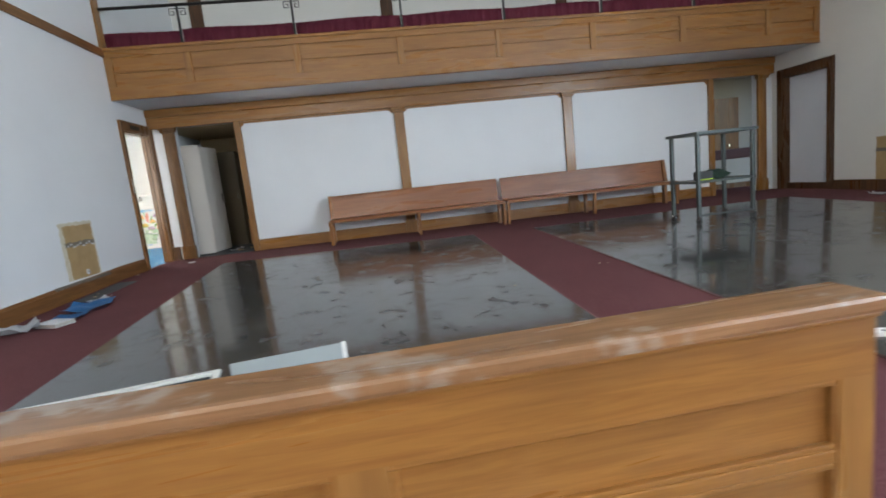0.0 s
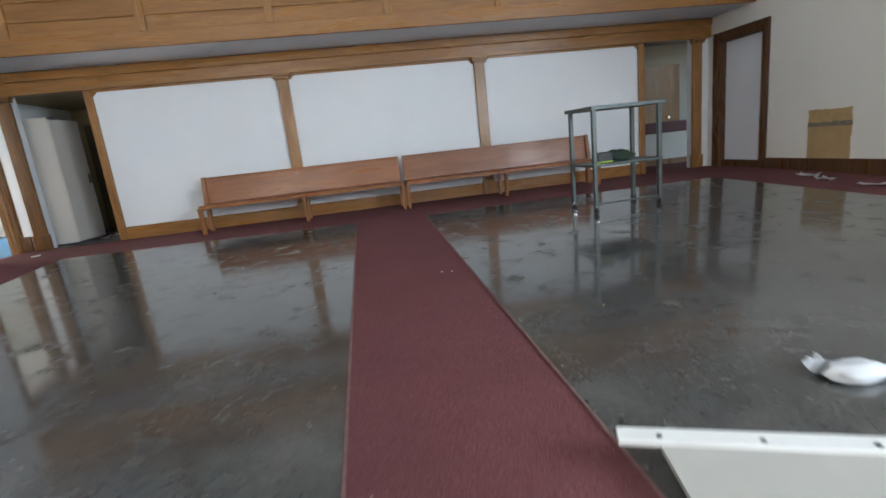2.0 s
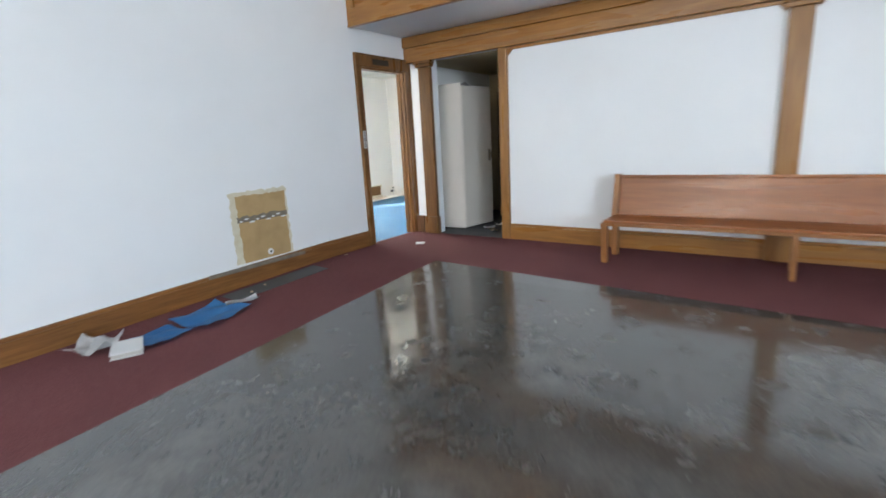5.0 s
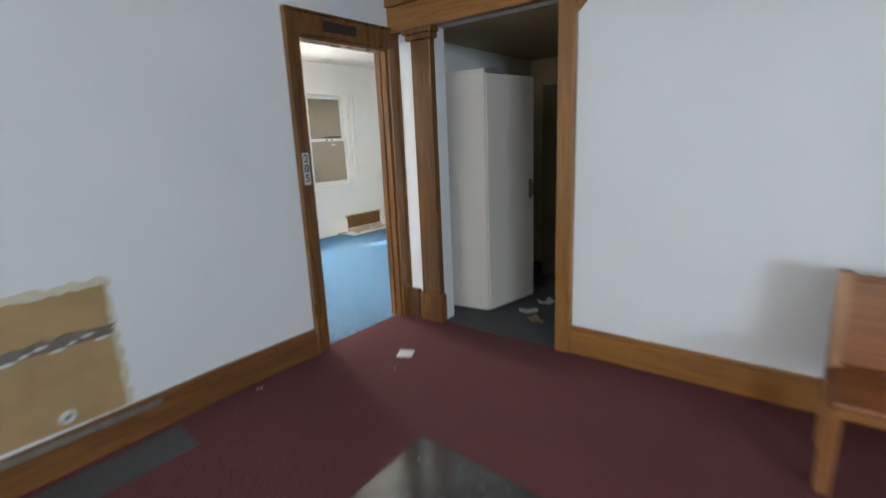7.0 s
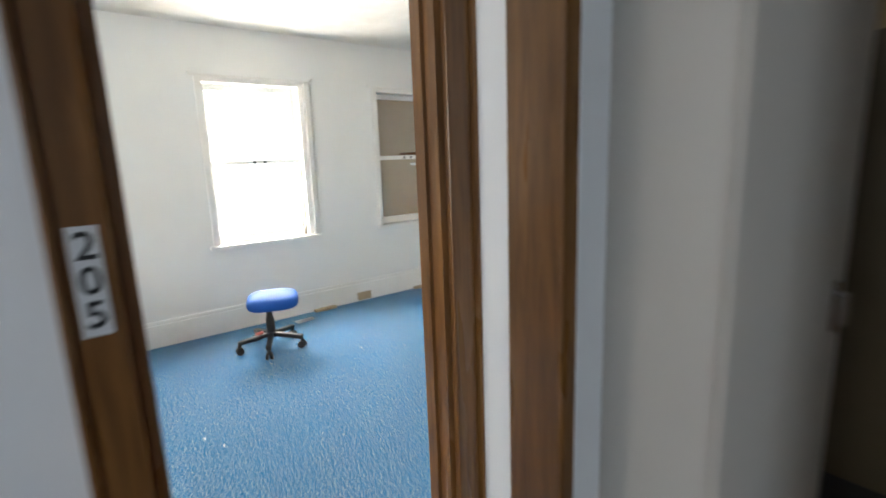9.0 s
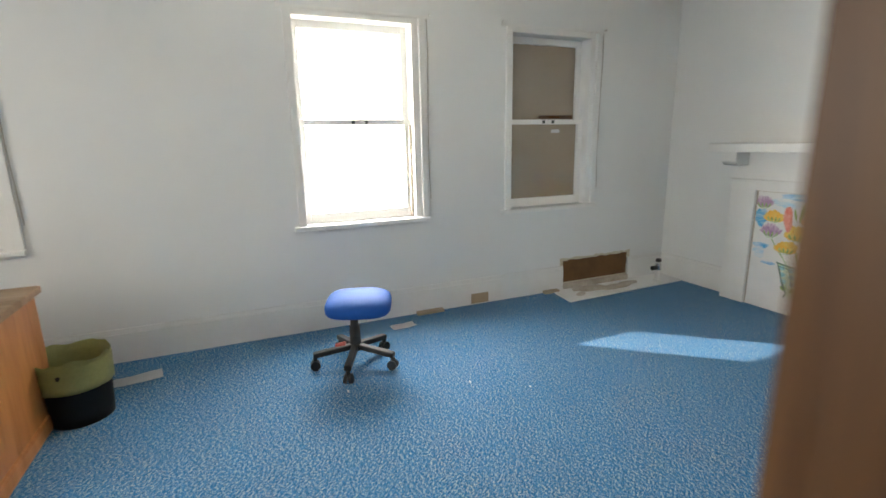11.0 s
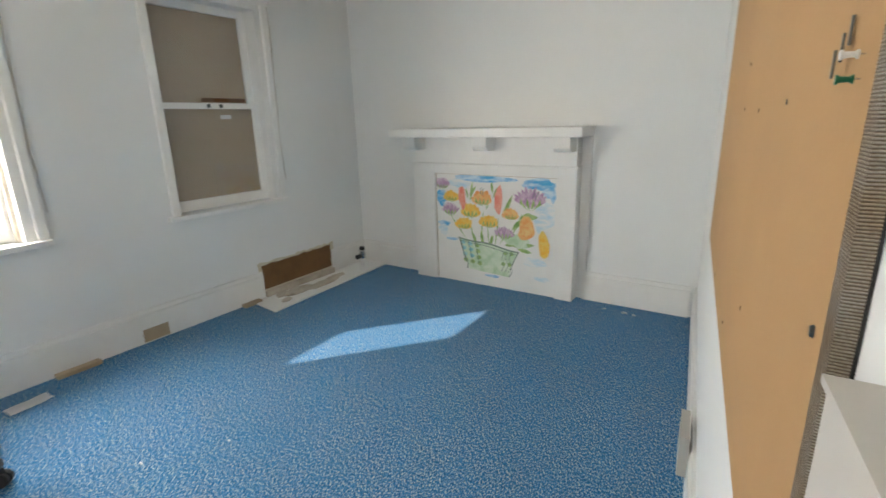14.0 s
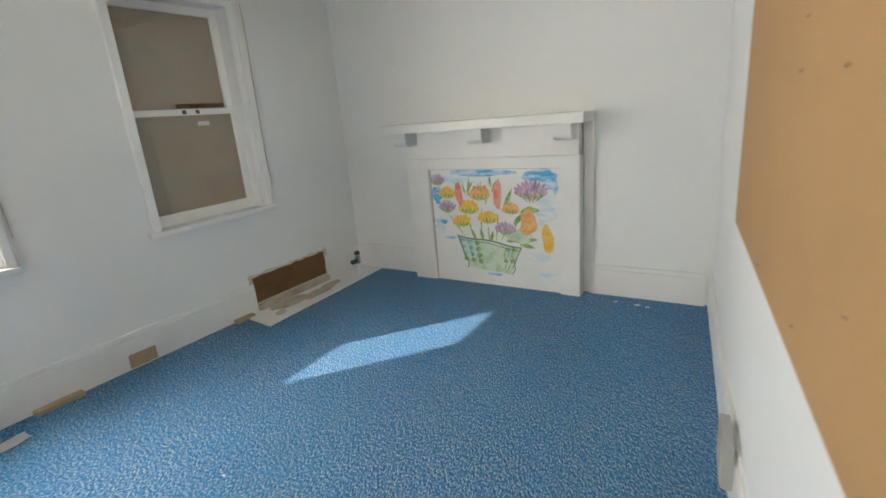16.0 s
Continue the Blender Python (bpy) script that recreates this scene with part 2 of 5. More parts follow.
def glow(name, colour, strength):
    m, nt, b = nodes_of(name)
    b.inputs["Base Color"].default_value = rgb((0.8, 0.8, 0.8))
    b.inputs["Emission Color"].default_value = rgb(colour)
    b.inputs["Emission Strength"].default_value = strength
    return m


OUTSIDE = glow("bright_overcast_distance", (1.0, 0.99, 0.97), 0.9)


# ---- mesh helpers ----
def box(bm, x0, x1, y0, y1, z0, z1, m=None, bevel=0.0):
    c = Matrix.Translation(((x0 + x1) / 2, (y0 + y1) / 2, (z0 + z1) / 2)) @ Matrix.Diagonal((x1 - x0, y1 - y0, z1 - z0, 1))
    made = bmesh.ops.create_cube(bm, size=1.0, matrix=(m @ c) if m else c)
    if bevel:
        edges = list({e for v in made["verts"] for e in v.link_edges})
        bmesh.ops.bevel(bm, geom=edges, offset=bevel, segments=2, affect="EDGES", profile=0.6)
    return bm


def cyl(bm, a, b, r0, r1=None, seg=14):
    a, b = Vector(a), Vector(b)
    d = b - a
    m = Matrix.Translation((a + b) / 2) @ d.to_track_quat("Z", "Y").to_matrix().to_4x4()
    bmesh.ops.create_cone(bm, cap_ends=True, segments=seg, radius1=r0, radius2=r0 if r1 is None else r1, depth=d.length, matrix=m)
    return bm


def prism(bm, pts, z0, z1):
    low = [bm.verts.new((x, y, z0)) for x, y in pts]
    high = [bm.verts.new((x, y, z1)) for x, y in pts]
    n = len(pts)
    bm.faces.new(low[::-1])
    bm.faces.new(high)
    for i in range(n):
        bm.faces.new((low[i], low[(i + 1) % n], high[(i + 1) % n], high[i]))
    return bm


def tube(bm, pts, r, seg=8):
    for a, b in zip(pts[:-1], pts[1:]):
        cyl(bm, a, b, r, r, seg)
    return bm


def finish(name, bm, material, smooth=False):
    bmesh.ops.recalc_face_normals(bm, faces=bm.faces)
    me = bpy.data.meshes.new(name)
    bm.to_mesh(me)
    bm.free()
    me.materials.append(material)
    if smooth:
        for p in me.polygons:
            p.use_smooth = True
    return new(name, me)


def thing(name, at, label, category, group="", m=None):
    ob = new(name)
    ob.empty_display_size = 0.1
    ob.matrix_basis = m or Matrix.Translation(at)
    return tagged(ob, label, category, group)


def part(name, bm, material, parent, label="", smooth=False):
    """Built in world coordinates and hung under its thing."""
    ob = finish(name, bm, material, smooth)
    ob.parent = parent
    if parent.type == "EMPTY":
        ob.matrix_parent_inverse = parent.matrix_basis.inverted()
    if label:
        ob["label"] = label
    return ob


def setting(name, bm, material, label="", category=""):
    return tagged(finish(name, bm, material), label, category, kind="structure")


def solo(name, bm, material, label, category, group="", smooth=False):
    return tagged(finish(name, bm, material, smooth), label, category, group)


def B(*a, **k):
    return box(bmesh.new(), *a, **k)


def wall_with_holes(axis, d0, d1, u0, u1, z0, z1, holes):
    """A wall whose faces are at d0 and d1 on the axis, running from u0 to u1, with openings (u0, u1, z0, z1)."""
    bm = bmesh.new()
    us = sorted({u0, u1, *(h[0] for h in holes), *(h[1] for h in holes)})
    for a, b in zip(us[:-1], us[1:]):
        cuts = sorted((h[2], h[3]) for h in holes if h[0] <= a and h[1] >= b)
        z = z0
        for c0, c1 in cuts + [(z1, z1)]:
            if c0 > z:
                if axis == "x":
                    box(bm, d0, d1, a, b, z, c0)
                else:
                    box(bm, a, b, d0, d1, z, c0)
            z = c1
    return bm


SLOPE = 0.0265


def floor_z(y):
    """The hall's floor falls gently towards the platform."""
    return -SLOPE * max(0.0, 7.2 - y)


def sloped(bm, pts, lift, thick=0.25):
    top = [bm.verts.new((x, y, floor_z(y) + lift)) for x, y in pts]
    low = [bm.verts.new((x, y, floor_z(y) + lift - thick)) for x, y in pts]
    n = len(pts)
    bm.faces.new(top)
    bm.faces.new(low[::-1])
    for i in range(n):
        bm.faces.new((top[i], low[i], low[(i + 1) % n], top[(i + 1) % n]))
    return bm


# ---- the hall: structure ----
XL, XR, YB, YW, TOP, RC = -4.07, 7.95, -5.0, 8.93, 6.6, 2.78
bm = bmesh.new()
for ya, yb in ((YB, 7.2), (7.2, 9.05)):
    sloped(bm, [(XL - 0.05, ya), (XR, ya), (XR, yb), (XL - 0.05, yb)], 0.0)
setting("floor_hall", bm, RED, "burgundy carpet on the hall floor", "carpet")
bm = sloped(bmesh.new(), [(-2.35, 0.2), (1.14, 0.2), (1.18, 7.2), (-2.74, 7.2)], 0.006, 0.05)
sloped(bm, [(-2.74, 7.2), (1.18, 7.2), (1.18, 7.27), (-2.76, 7.56)], 0.006, 0.05)
setting("floor_concrete_1", bm, CONC, "damp dark bare concrete where carpet was lifted", "floor")
bm = sloped(bmesh.new(), [(2.12, 0.2), (6.7, 0.2), (6.7, 7.2), (2.16, 7.2)], 0.006, 0.05)
setting("floor_concrete_2", bm, CONC, "damp dark bare concrete where carpet was lifted", "floor")
for n, (a, b) in enumerate((((1.15, 0.2), (1.185, 7.27)), ((2.115, 0.2), (2.155, 7.2)))):
    bm = sloped(bmesh.new(), [(a[0] - 0.006, a[1]), (a[0] + 0.006, a[1]), (b[0] + 0.006, b[1]), (b[0] - 0.006, b[1])], 0.009, 0.02)
    setting("trim_carpet_edge_%d" % (n + 1), bm, paint("frayed_edge", (0.19, 0.105, 0.095), 0.9, 0.3, (0.12, 0.05, 0.05), 20), "frayed cut carpet edge", "carpet edge")

DOOR = (7.99, 8.83, -0.3, 2.225)
setting("wall_left", wall_with_holes("x", XL - 0.10, XL, YB, 8.86, -0.4, TOP, [DOOR]), WALL, "white painted plaster wall with worn patches", "wall")
RDOOR = (7.68, 8.62, -0.3, 2.2)
windows_r = [(wy - 1.3, wy + 1.3, 1.55, 3.45) for wy in HALL_WINDOWS]
setting("wall_right", wall_with_holes("x", XR, XR + 0.2, YB, 9.05, -0.4, TOP, [RDOOR, *windows_r]), CREAM, "cream painted plaster wall", "wall")
# the high opening is added, only to carry the back fill lamp
setting("wall_back", wall_with_holes("y", YB - 0.2, YB, XL - 0.10, XR + 0.2, -0.4, TOP, [(-3.6, 2.4, 1.7, 4.7)]), WALL, "white painted wall with a high opening added for fill light", "wall")
setting("ceiling_hall", B(XL - 0.10, XR + 0.2, YB - 0.2, 11.2, TOP, TOP + 0.2), CEIL, "white painted hall ceiling", "ceiling")
# far wall under the balcony: panels between posts, with an opening at either end
far = wall_with_holes("y", YW, YW + 0.12, XL, XR, -0.1, 2.66, [(-3.66, -2.62, -0.1, 2.34), (6.62, 7.6, -0.1, 2.34)])
setting("wall_far", far, WALL, "white panelled wall under the balcony", "wall")
setting("wall_balcony", B(XL, XR, 10.9, 11.1, 2.6, TOP), CREAM, "cream wall behind the balcony", "wall")
setting("wall_balcony_side_1", B(XL - 0.10, XL, 8.86, 11.1, RC + 0.06, TOP), WALL, "white wall beside the balcony", "wall")
setting("wall_balcony_side_2", B(XR, XR + 0.2, 9.05, 11.1, 2.6, TOP), CREAM, "cream wall beside the balcony", "wall")
setting("ceiling_under_balcony", B(XL, XR, 7.93, 10.9, 2.66, 2.80), SOFFIT, "pale plaster underside of the balcony", "ceiling")


def trim(name, bm, mat=OAK_X, label="golden oak trim"):
    return setting(name, bm, mat, label, "trim")


trim("trim_beam", B(XL + 0.002, XR - 0.002, YW - 0.075, YW, 2.33, 2.52, bevel=0.01), OAK_X, "wide golden oak beam above the panels")
trim("trim_beam_upper", B(XL + 0.002, XR - 0.002, YW - 0.10, YW, 2.52, 2.655, bevel=0.012), OAK_X, "golden oak cornice under the balcony")
for n, (x0, x1) in enumerate(((-3.85, -3.66), (0.215, 0.395), (3.475, 3.655), (7.60, 7.78))):
    bm = B(x0, x1, YW - 0.06, YW, 0.0, 2.25, bevel=0.008)
    box(bm, x0 - 0.03, x1 + 0.03, YW - 0.09, YW, 2.25, 2.29, bevel=0.008)
    box(bm, x0 - 0.045, x1 + 0.045, YW - 0.105, YW, 2.29, 2.33, bevel=0.01)
    box(bm, x0 - 0.02, x1 + 0.02, YW - 0.08, YW, 0.0, 0.24, bevel=0.006)
    # first post takes the darker door oak to colour in the shadow on it
    trim("trim_post_%d" % (n + 1), bm, DOOR_OAK if n == 0 else OAK_Z, "golden oak wall post with moulded cap")
for n, (x0, x1) in enumerate(((-2.64, -2.53), (6.52, 6.63))):
    trim("trim_opening_%d" % (n + 1), B(x0, x1, YW - 0.05, YW + 0.13, 0.0, 2.33, bevel=0.008), OAK_Z, "golden oak opening trim")
for n, (x0, x1) in enumerate(((-2.53, 0.195), (0.415, 3.455), (3.675, 6.52))):
    bm = B(x0, x1, YW - 0.03, YW, 0.0, 0.17, bevel=0.004)
    box(bm, x0, x1, YW - 0.022, YW, 0.17, 0.20, bevel=0.008)
    setting("baseboard_far_%d" % (n + 1), bm, OAK_X, "golden oak baseboard", "baseboard")
    bm = bmesh.new()
    for z, s in ((2.31, 1),):
        box(bm, x0, x1, YW - 0.02, YW, z - 0.012, z + 0.018)
    for xe, s in ((x0, 1), (x1, -1)):
        prism_m = [(xe, 0.0), (xe + s * 0.07, 0.0), (xe, -0.07)]
        lo = [bm.verts.new((px, YW - 0.02, 2.30 + pz)) for px, pz in prism_m]
        hi = [bm.verts.new((px, YW, 2.30 + pz)) for px, pz in prism_m]
        bm.faces.new(lo)
        bm.faces.new(hi[::-1])
        for i in range(3):
            bm.faces.new((lo[i], hi[i], hi[(i + 1) % 3], lo[(i + 1) % 3]))
    trim("trim_panel_%d" % (n + 1), bm, OAK_X, "oak panel head with chamfered corners")


def base_left(name, y0, y1):
    bm = bmesh.new()
    for h0, h1, d in ((-0.02, 0.165, 0.03), (0.165, 0.195, 0.02)):
        v = []
        for y in (y0, y1):
            for x in (XL, XL + d):
                for h in (h0, h1):
                    v.append(bm.verts.new((x, y, floor_z(y) + h)))
        for f in ((0, 1, 3, 2), (4, 6, 7, 5), (0, 4, 5, 1), (2, 3, 7, 6), (1, 5, 7, 3), (0, 2, 6, 4)):
            bm.faces.new([v[i] for i in f])
    return setting(name, bm, OAK_Y, "brown oak baseboard along the white wall", "baseboard")


base_left("baseboard_left_1", YB, 7.2)
base_left("baseboard_left_2", 7.2, 7.886)
setting("baseboard_left_3", B(XL, XL + 0.15, YW - 0.04, YW, 0, 0.24, bevel=0.005), DARK_Z, "dark oak baseboard block", "baseboard")
bm = B(XR - 0.03, XR, YB, 7.55, -0.35, 0.17)
setting("baseboard_right", bm, DARK_Z, "dark oak baseboard", "baseboard")
trim("trim_rail_left", B(XL, XL + 0.03, YB, 7.86, 3.28, 3.40, bevel=0.006), OAK_Y, "oak wall rail at balcony height")
trim("trim_upright_left", B(XL, XL + 0.035, 7.80, 7.95, 3.40, TOP - 0.01, bevel=0.006), OAK_Z, "oak upright above the balcony")
for n, x in enumerate((-3.55, 0.42, 4.4)):
    trim("trim_balcony_post_%d" % (n + 1), B(x - 0.13, x + 0.13, 10.86, 10.9, 2.82, TOP - 0.01, bevel=0.006), DARK_Z, "dark oak wall upright behind the balcony")


def door_frame(name, axis_x, face, y0, y1, ztop, depth, width, left_mat, label):
    """Casing round an opening in a wall that faces +x (side 1) or -x (side -1)."""
    side = 1 if axis_x else -1
    t = tagged(new(name), label, "door frame", kind="structure")
    t.matrix_basis = Matrix.Translation((face, (y0 + y1) / 2, 0))
    a, b = sorted((face, face + side * 0.028))
    for nm, ya, yb, za, zb in (("casing_upright", y0 - width, y0, floor_z(y0), ztop), ("casing_upright", y1, y1 + width, floor_z(y1), ztop),
                               ("casing_head", y0 - width, y1 + width, ztop, ztop + 0.135)):
        part(nm, B(a, b, ya, yb, za, zb, bevel=0.006), left_mat, t)
    # backband, a raised outer edge
    a2, b2 = sorted((face, face + side * 0.045))
    for ya, yb in ((y0 - width - 0.016, y0 - width), (y1 + width, y1 + width + 0.016)):
        part("backband", B(a2, b2, ya, yb, floor_z(ya), ztop + 0.15, bevel=0.004), left_mat, t)
    part("backband_head", B(a2, b2, y0 - width, y1 + width, ztop + 0.135, ztop + 0.15, bevel=0.004), left_mat, t)
    d0, d1 = sorted((face - side * depth, face + side * 0.004))
    part("jamb", B(d0, d1, y0 - 0.002, y0 + 0.022, -0.02, ztop), left_mat, t)
    part("jamb", B(d0, d1, y1 - 0.022, y1 + 0.002, -0.02, ztop), left_mat, t)
    part("jamb_head", B(d0, d1, y0 + 0.022, y1 - 0.022, ztop - 0.022, ztop + 0.002), left_mat, t)
    s0, s1 = sorted((face - side * 0.05, face - side * 0.085))
    part("door_stop", B(s0, s1, y0 + 0.022, y0 + 0.034, 0, ztop - 0.022), left_mat, t)
    part("door_stop", B(s0, s1, y1 - 0.034, y1 - 0.022, 0, ztop - 0.022), left_mat, t)
    return t


frame_1 = door_frame("door_frame_1", True, XL, 7.99, 8.83, 2.225, 0.115, 0.088, DOOR_OAK, "golden oak door casing of an open doorway")
frame_2 = door_frame("door_frame_2", False, XR, 7.68, 8.62, 2.2, 0.2, 0.12, DARK_Z, "dark oak casing of a boarded doorway")
part("strike_plate", B(XL - 0.075, XL - 0.045, 8.012, 8.015, 0.98, 1.12), IRON, frame_1, "dark metal strike plate")
part("closer_plate", B(XL + 0.028, XL + 0.031, 8.20, 8.50, 2.262, 2.33), IRON, frame_1, "unpainted patch where a closer was fixed")
part("panel", B(XR + 0.10, XR + 0.12, 7.702, 8.598, 0.12, 2.178), paint("pale_blue_panel", (0.74, 0.76, 0.80), 0.5), frame_2, "pale painted panel closing the doorway")
part("threshold", B(XR + 0.02, XR + 0.1, 7.702, 8.598, 0.0, 0.12), DARK_Z, frame_2)

# number plates on the casing
plate = thing("door_number", (XL + 0.03, 7.945, 1.35), "white number stickers reading 205 on the oak casing", "door number")
part("plate", B(XL + 0.028, XL + 0.0315, 7.919, 7.969, 1.243, 1.457), PAPER, plate)
for ch, zc in (("2", 1.417), ("0", 1.35), ("5", 1.283)):
    cu = bpy.data.curves.new("digit", "FONT")
    cu.body, cu.size, cu.extrude, cu.align_x, cu.align_y = ch, 0.075, 0.0006, "CENTER", "CENTER"
    cu.offset = 0.0012
    ob = new("digit", cu)
    ob.data.materials.append(INK)
    ob.parent = plate
    ob.matrix_parent_inverse = plate.matrix_basis.inverted()
    ob.matrix_basis = pose(XL + 0.0326, 7.945, zc, 90, 0, 90)


# ---- the hall: balcony ----
balcony = thing("balcony", (2.0, 7.87, 2.66), "panelled golden oak balcony front", "balcony")
part("backing", B(XL + 0.003, XR - 0.003, 7.87, 7.93, 2.66, 3.36), OAK_X, balcony)
part("top_rail", B(XL + 0.003, XR - 0.003, 7.825, 7.98, 3.36, 3.41, bevel=0.012), OAK_X, balcony)
part("upper_rail", B(XL + 0.003, XR - 0.003, 7.845, 7.87, 3.27, 3.36, bevel=0.006), OAK_X, balcony)
part("bottom_rail", B(XL + 0.003, XR - 0.003, 7.845, 7.87, 2.665, 2.84, bevel=0.006), OAK_X, balcony)
part("bottom_bead", B(XL + 0.003, XR - 0.003, 7.835, 7.90, 2.645, 2.665, bevel=0.005), OAK_X, balcony)
xs = [XL + 0.06] + [-2.87 + 1.636 * i for i in range(7)] + [XR - 0.06]
for a, b in zip(xs[:-1], xs[1:]):
    part("middle_rail", B(a + 0.055, b - 0.055, 7.848, 7.87, 3.035, 3.085, bevel=0.008), OAK_X, balcony)
for x in xs:
    part("stile", B(x - 0.055, x + 0.055, 7.843, 7.87, 2.84, 3.27, bevel=0.006), OAK_Z, balcony)

rail = thing("balcony_railing", (2.0, 7.95, 3.41), "dark iron railing with scroll brackets on the balcony", "railing")
part("top_bar", cyl(bmesh.new(), (XL + 0.02, 7.92, 3.985), (XR - 0.02, 7.92, 3.985), 0.024), IRON, rail, "", True)
for i in range(7):
    x = -2.92 + 1.70 * i
    part("baluster", B(x - 0.017, x + 0.017, 7.905, 7.935, 3.41, 3.965, bevel=0.004), IRON, rail)
    bm = bmesh.new()
    for s in (-1, 1):
        pts = [(x + s * 0.02, 7.92, 3.93), (x + s * 0.115, 7.92, 3.93), (x + s * 0.115, 7.92, 3.84), (x + s * 0.05, 7.92, 3.84), (x + s * 0.05, 7.92, 3.89), (x + s * 0.085, 7.92, 3.89)]
        tube(bm, pts, 0.0075, 6)
    part("scroll", bm, IRON, rail, "square iron scroll")

rng = random.Random(3)


def ruffle(x0, x1, y, z0, z1):
    bm = bmesh.new()
    n = int((x1 - x0) / 0.022)
    ph = rng.random() * 6
    rows = []
    for k in range(4):
        f = k / 3
        row = []
        for i in range(n + 1):
            x = x0 + (x1 - x0) * i / n
            wob = 0.012 * math.sin(x * 42 + ph + 1.3 * math.sin(x * 7)) + 0.007 * math.sin(x * 97 + ph)
            zt = z0 + (z1 - z0) * f + (0.012 * math.sin(x * 3.1 + ph) if k == 3 else 0)
            row.append(bm.verts.new((x, y + wob * (1.2 - 0.5 * f), zt)))
        rows.append(row)
    for a, b in zip(rows[:-1], rows[1:]):
        for i in range(n):
            bm.faces.new((a[i], a[i + 1], b[i + 1], b[i]))
    r = bmesh.ops.solidify(bm, geom=bm.faces[:], thickness=0.004)
    return bm


for i in range(7):
    x0 = XL + 0.03 if i == 0 else -2.92 + 1.70 * (i - 1) + 0.02
    x1 = -2.92 + 1.70 * i - 0.02
    solo("balcony_curtain", ruffle(x0, x1, 7.955, 3.405, 3.635), CURTAIN, "gathered maroon cloth hung along the balcony rail", "curtain", "balcony curtains", True)
solo("balcony_curtain", ruffle(-2.92 + 1.70 * 6 + 0.02, XR - 0.03, 7.955, 3.405, 3.635), CURTAIN, "gathered maroon cloth hung along the balcony rail", "curtain", "balcony curtains", True)


# ---- the hall: pews ----
def pew(x0, x1, left_end, right_end):
    t = thing("pew", ((x0 + x1) / 2, 8.5, 0), "long reddish oak pew standing against the white wall", "pew", "pews along the wall")
    m = Matrix.Translation((0, 8.60, 0.43)) @ Matrix.Rotation(radians(-9), 4, "X")
    bm = B(x0 + 0.03, x1 - 0.03, -0.012, 0.012, 0.0, 0.405, m)
    box(bm, x0 + 0.03, x1 - 0.03, -0.024, 0.016, 0.385, 0.415, m, 0.008)
    part("backrest", bm, PEW_X, t)
    bm = B(x0 + 0.03, x1 - 0.03, 8.155, 8.60, 0.41, 0.44, bevel=0.012)
    part("seat", bm, PEW_X, t)
    part("seat_lip", B(x0 + 0.03, x1 - 0.03, 8.162, 8.182, 0.385, 0.41), PEW_Z, t, "paler front edge of the seat")
    n = 2
    for i in range(n + 1):
        x = x0 + 0.035 + (x1 - x0 - 0.07) * i / n
        end = (i == 0 and left_end) or (i == n and right_end)
        bm = bmesh.new()
        w = 0.028 if end else 0.022
        ht = 0.85 if end else 0.41
        mm = Matrix.Translation((x, 0, 0))
        pr = [(8.20, 0.0), (8.27, 0.0), (8.235, 0.40), (8.16, 0.40)]
        for prof in (pr, [(8.56, 0.0), (8.66, 0.0), (8.645, 0.42), (8.57, 0.42)], [(8.16, 0.36), (8.62, 0.36), (8.62, 0.408), (8.16, 0.408)]) + (([(8.53, 0.42), (8.66, 0.42), (8.70, ht), (8.62, ht)],) if end else ()):
            lo = [bm.verts.new((x - w, y, z)) for y, z in prof]
            hi = [bm.verts.new((x + w, y, z)) for y, z in prof]
            bm.faces.new(lo)
            bm.faces.new(hi[::-1])
            for k in range(4):
                bm.faces.new((lo[k], hi[k], hi[(k + 1) % 4], lo[(k + 1) % 4]))
        part("end_panel" if end else "leg", bm, PEW_Z, t)
    return t


pew(-1.16, 2.0, True, False)
pew(2.01, 5.36, False, True)

# ---- the hall: choir rail beside the camera ----
PZ, PY = 0.548, 0.80
FZ = floor_z(0.8)
choir = thing("choir_rail", (-1.2, PY, FZ), "panelled golden oak choir rail with a worn cap", "railing")
X0, X1 = -3.2, 1.0
part("cap", B(X0, X1 + 0.012, PY - 0.03, PY + 0.135, PZ - 0.045, PZ, bevel=0.012), CAP, choir, "oak cap with scuffed, chipped varnish")
part("cap_moulding", B(X0, X1 + 0.004, PY - 0.012, PY + 0.12, PZ - 0.062, PZ - 0.045, bevel=0.006), OAK_X, choir)
part("core", B(X0, X1 - 0.01, PY + 0.022, PY + 0.085, FZ, PZ - 0.062), OAK_X, choir)
part("top_rail", B(X0, X1, PY, PY + 0.022, PZ - 0.215, PZ - 0.062), OAK_X, choir)
part("bottom_rail", B(X0, X1, PY, PY + 0.022, FZ, FZ + 0.14), OAK_X, choir)
stiles = [(0.895, X1)] + [(-0.37 - 1.265 * i, -0.245 - 1.265 * i) for i in range(3)]
for a, b in stiles:
    part("stile", B(a, b, PY, PY + 0.022, FZ + 0.14, PZ - 0.215), OAK_Z, choir)
part("end_post", B(X1 - 0.012, X1 + 0.002, PY + 0.002, PY + 0.105, FZ, PZ - 0.062, bevel=0.003), OAK_Z, choir)
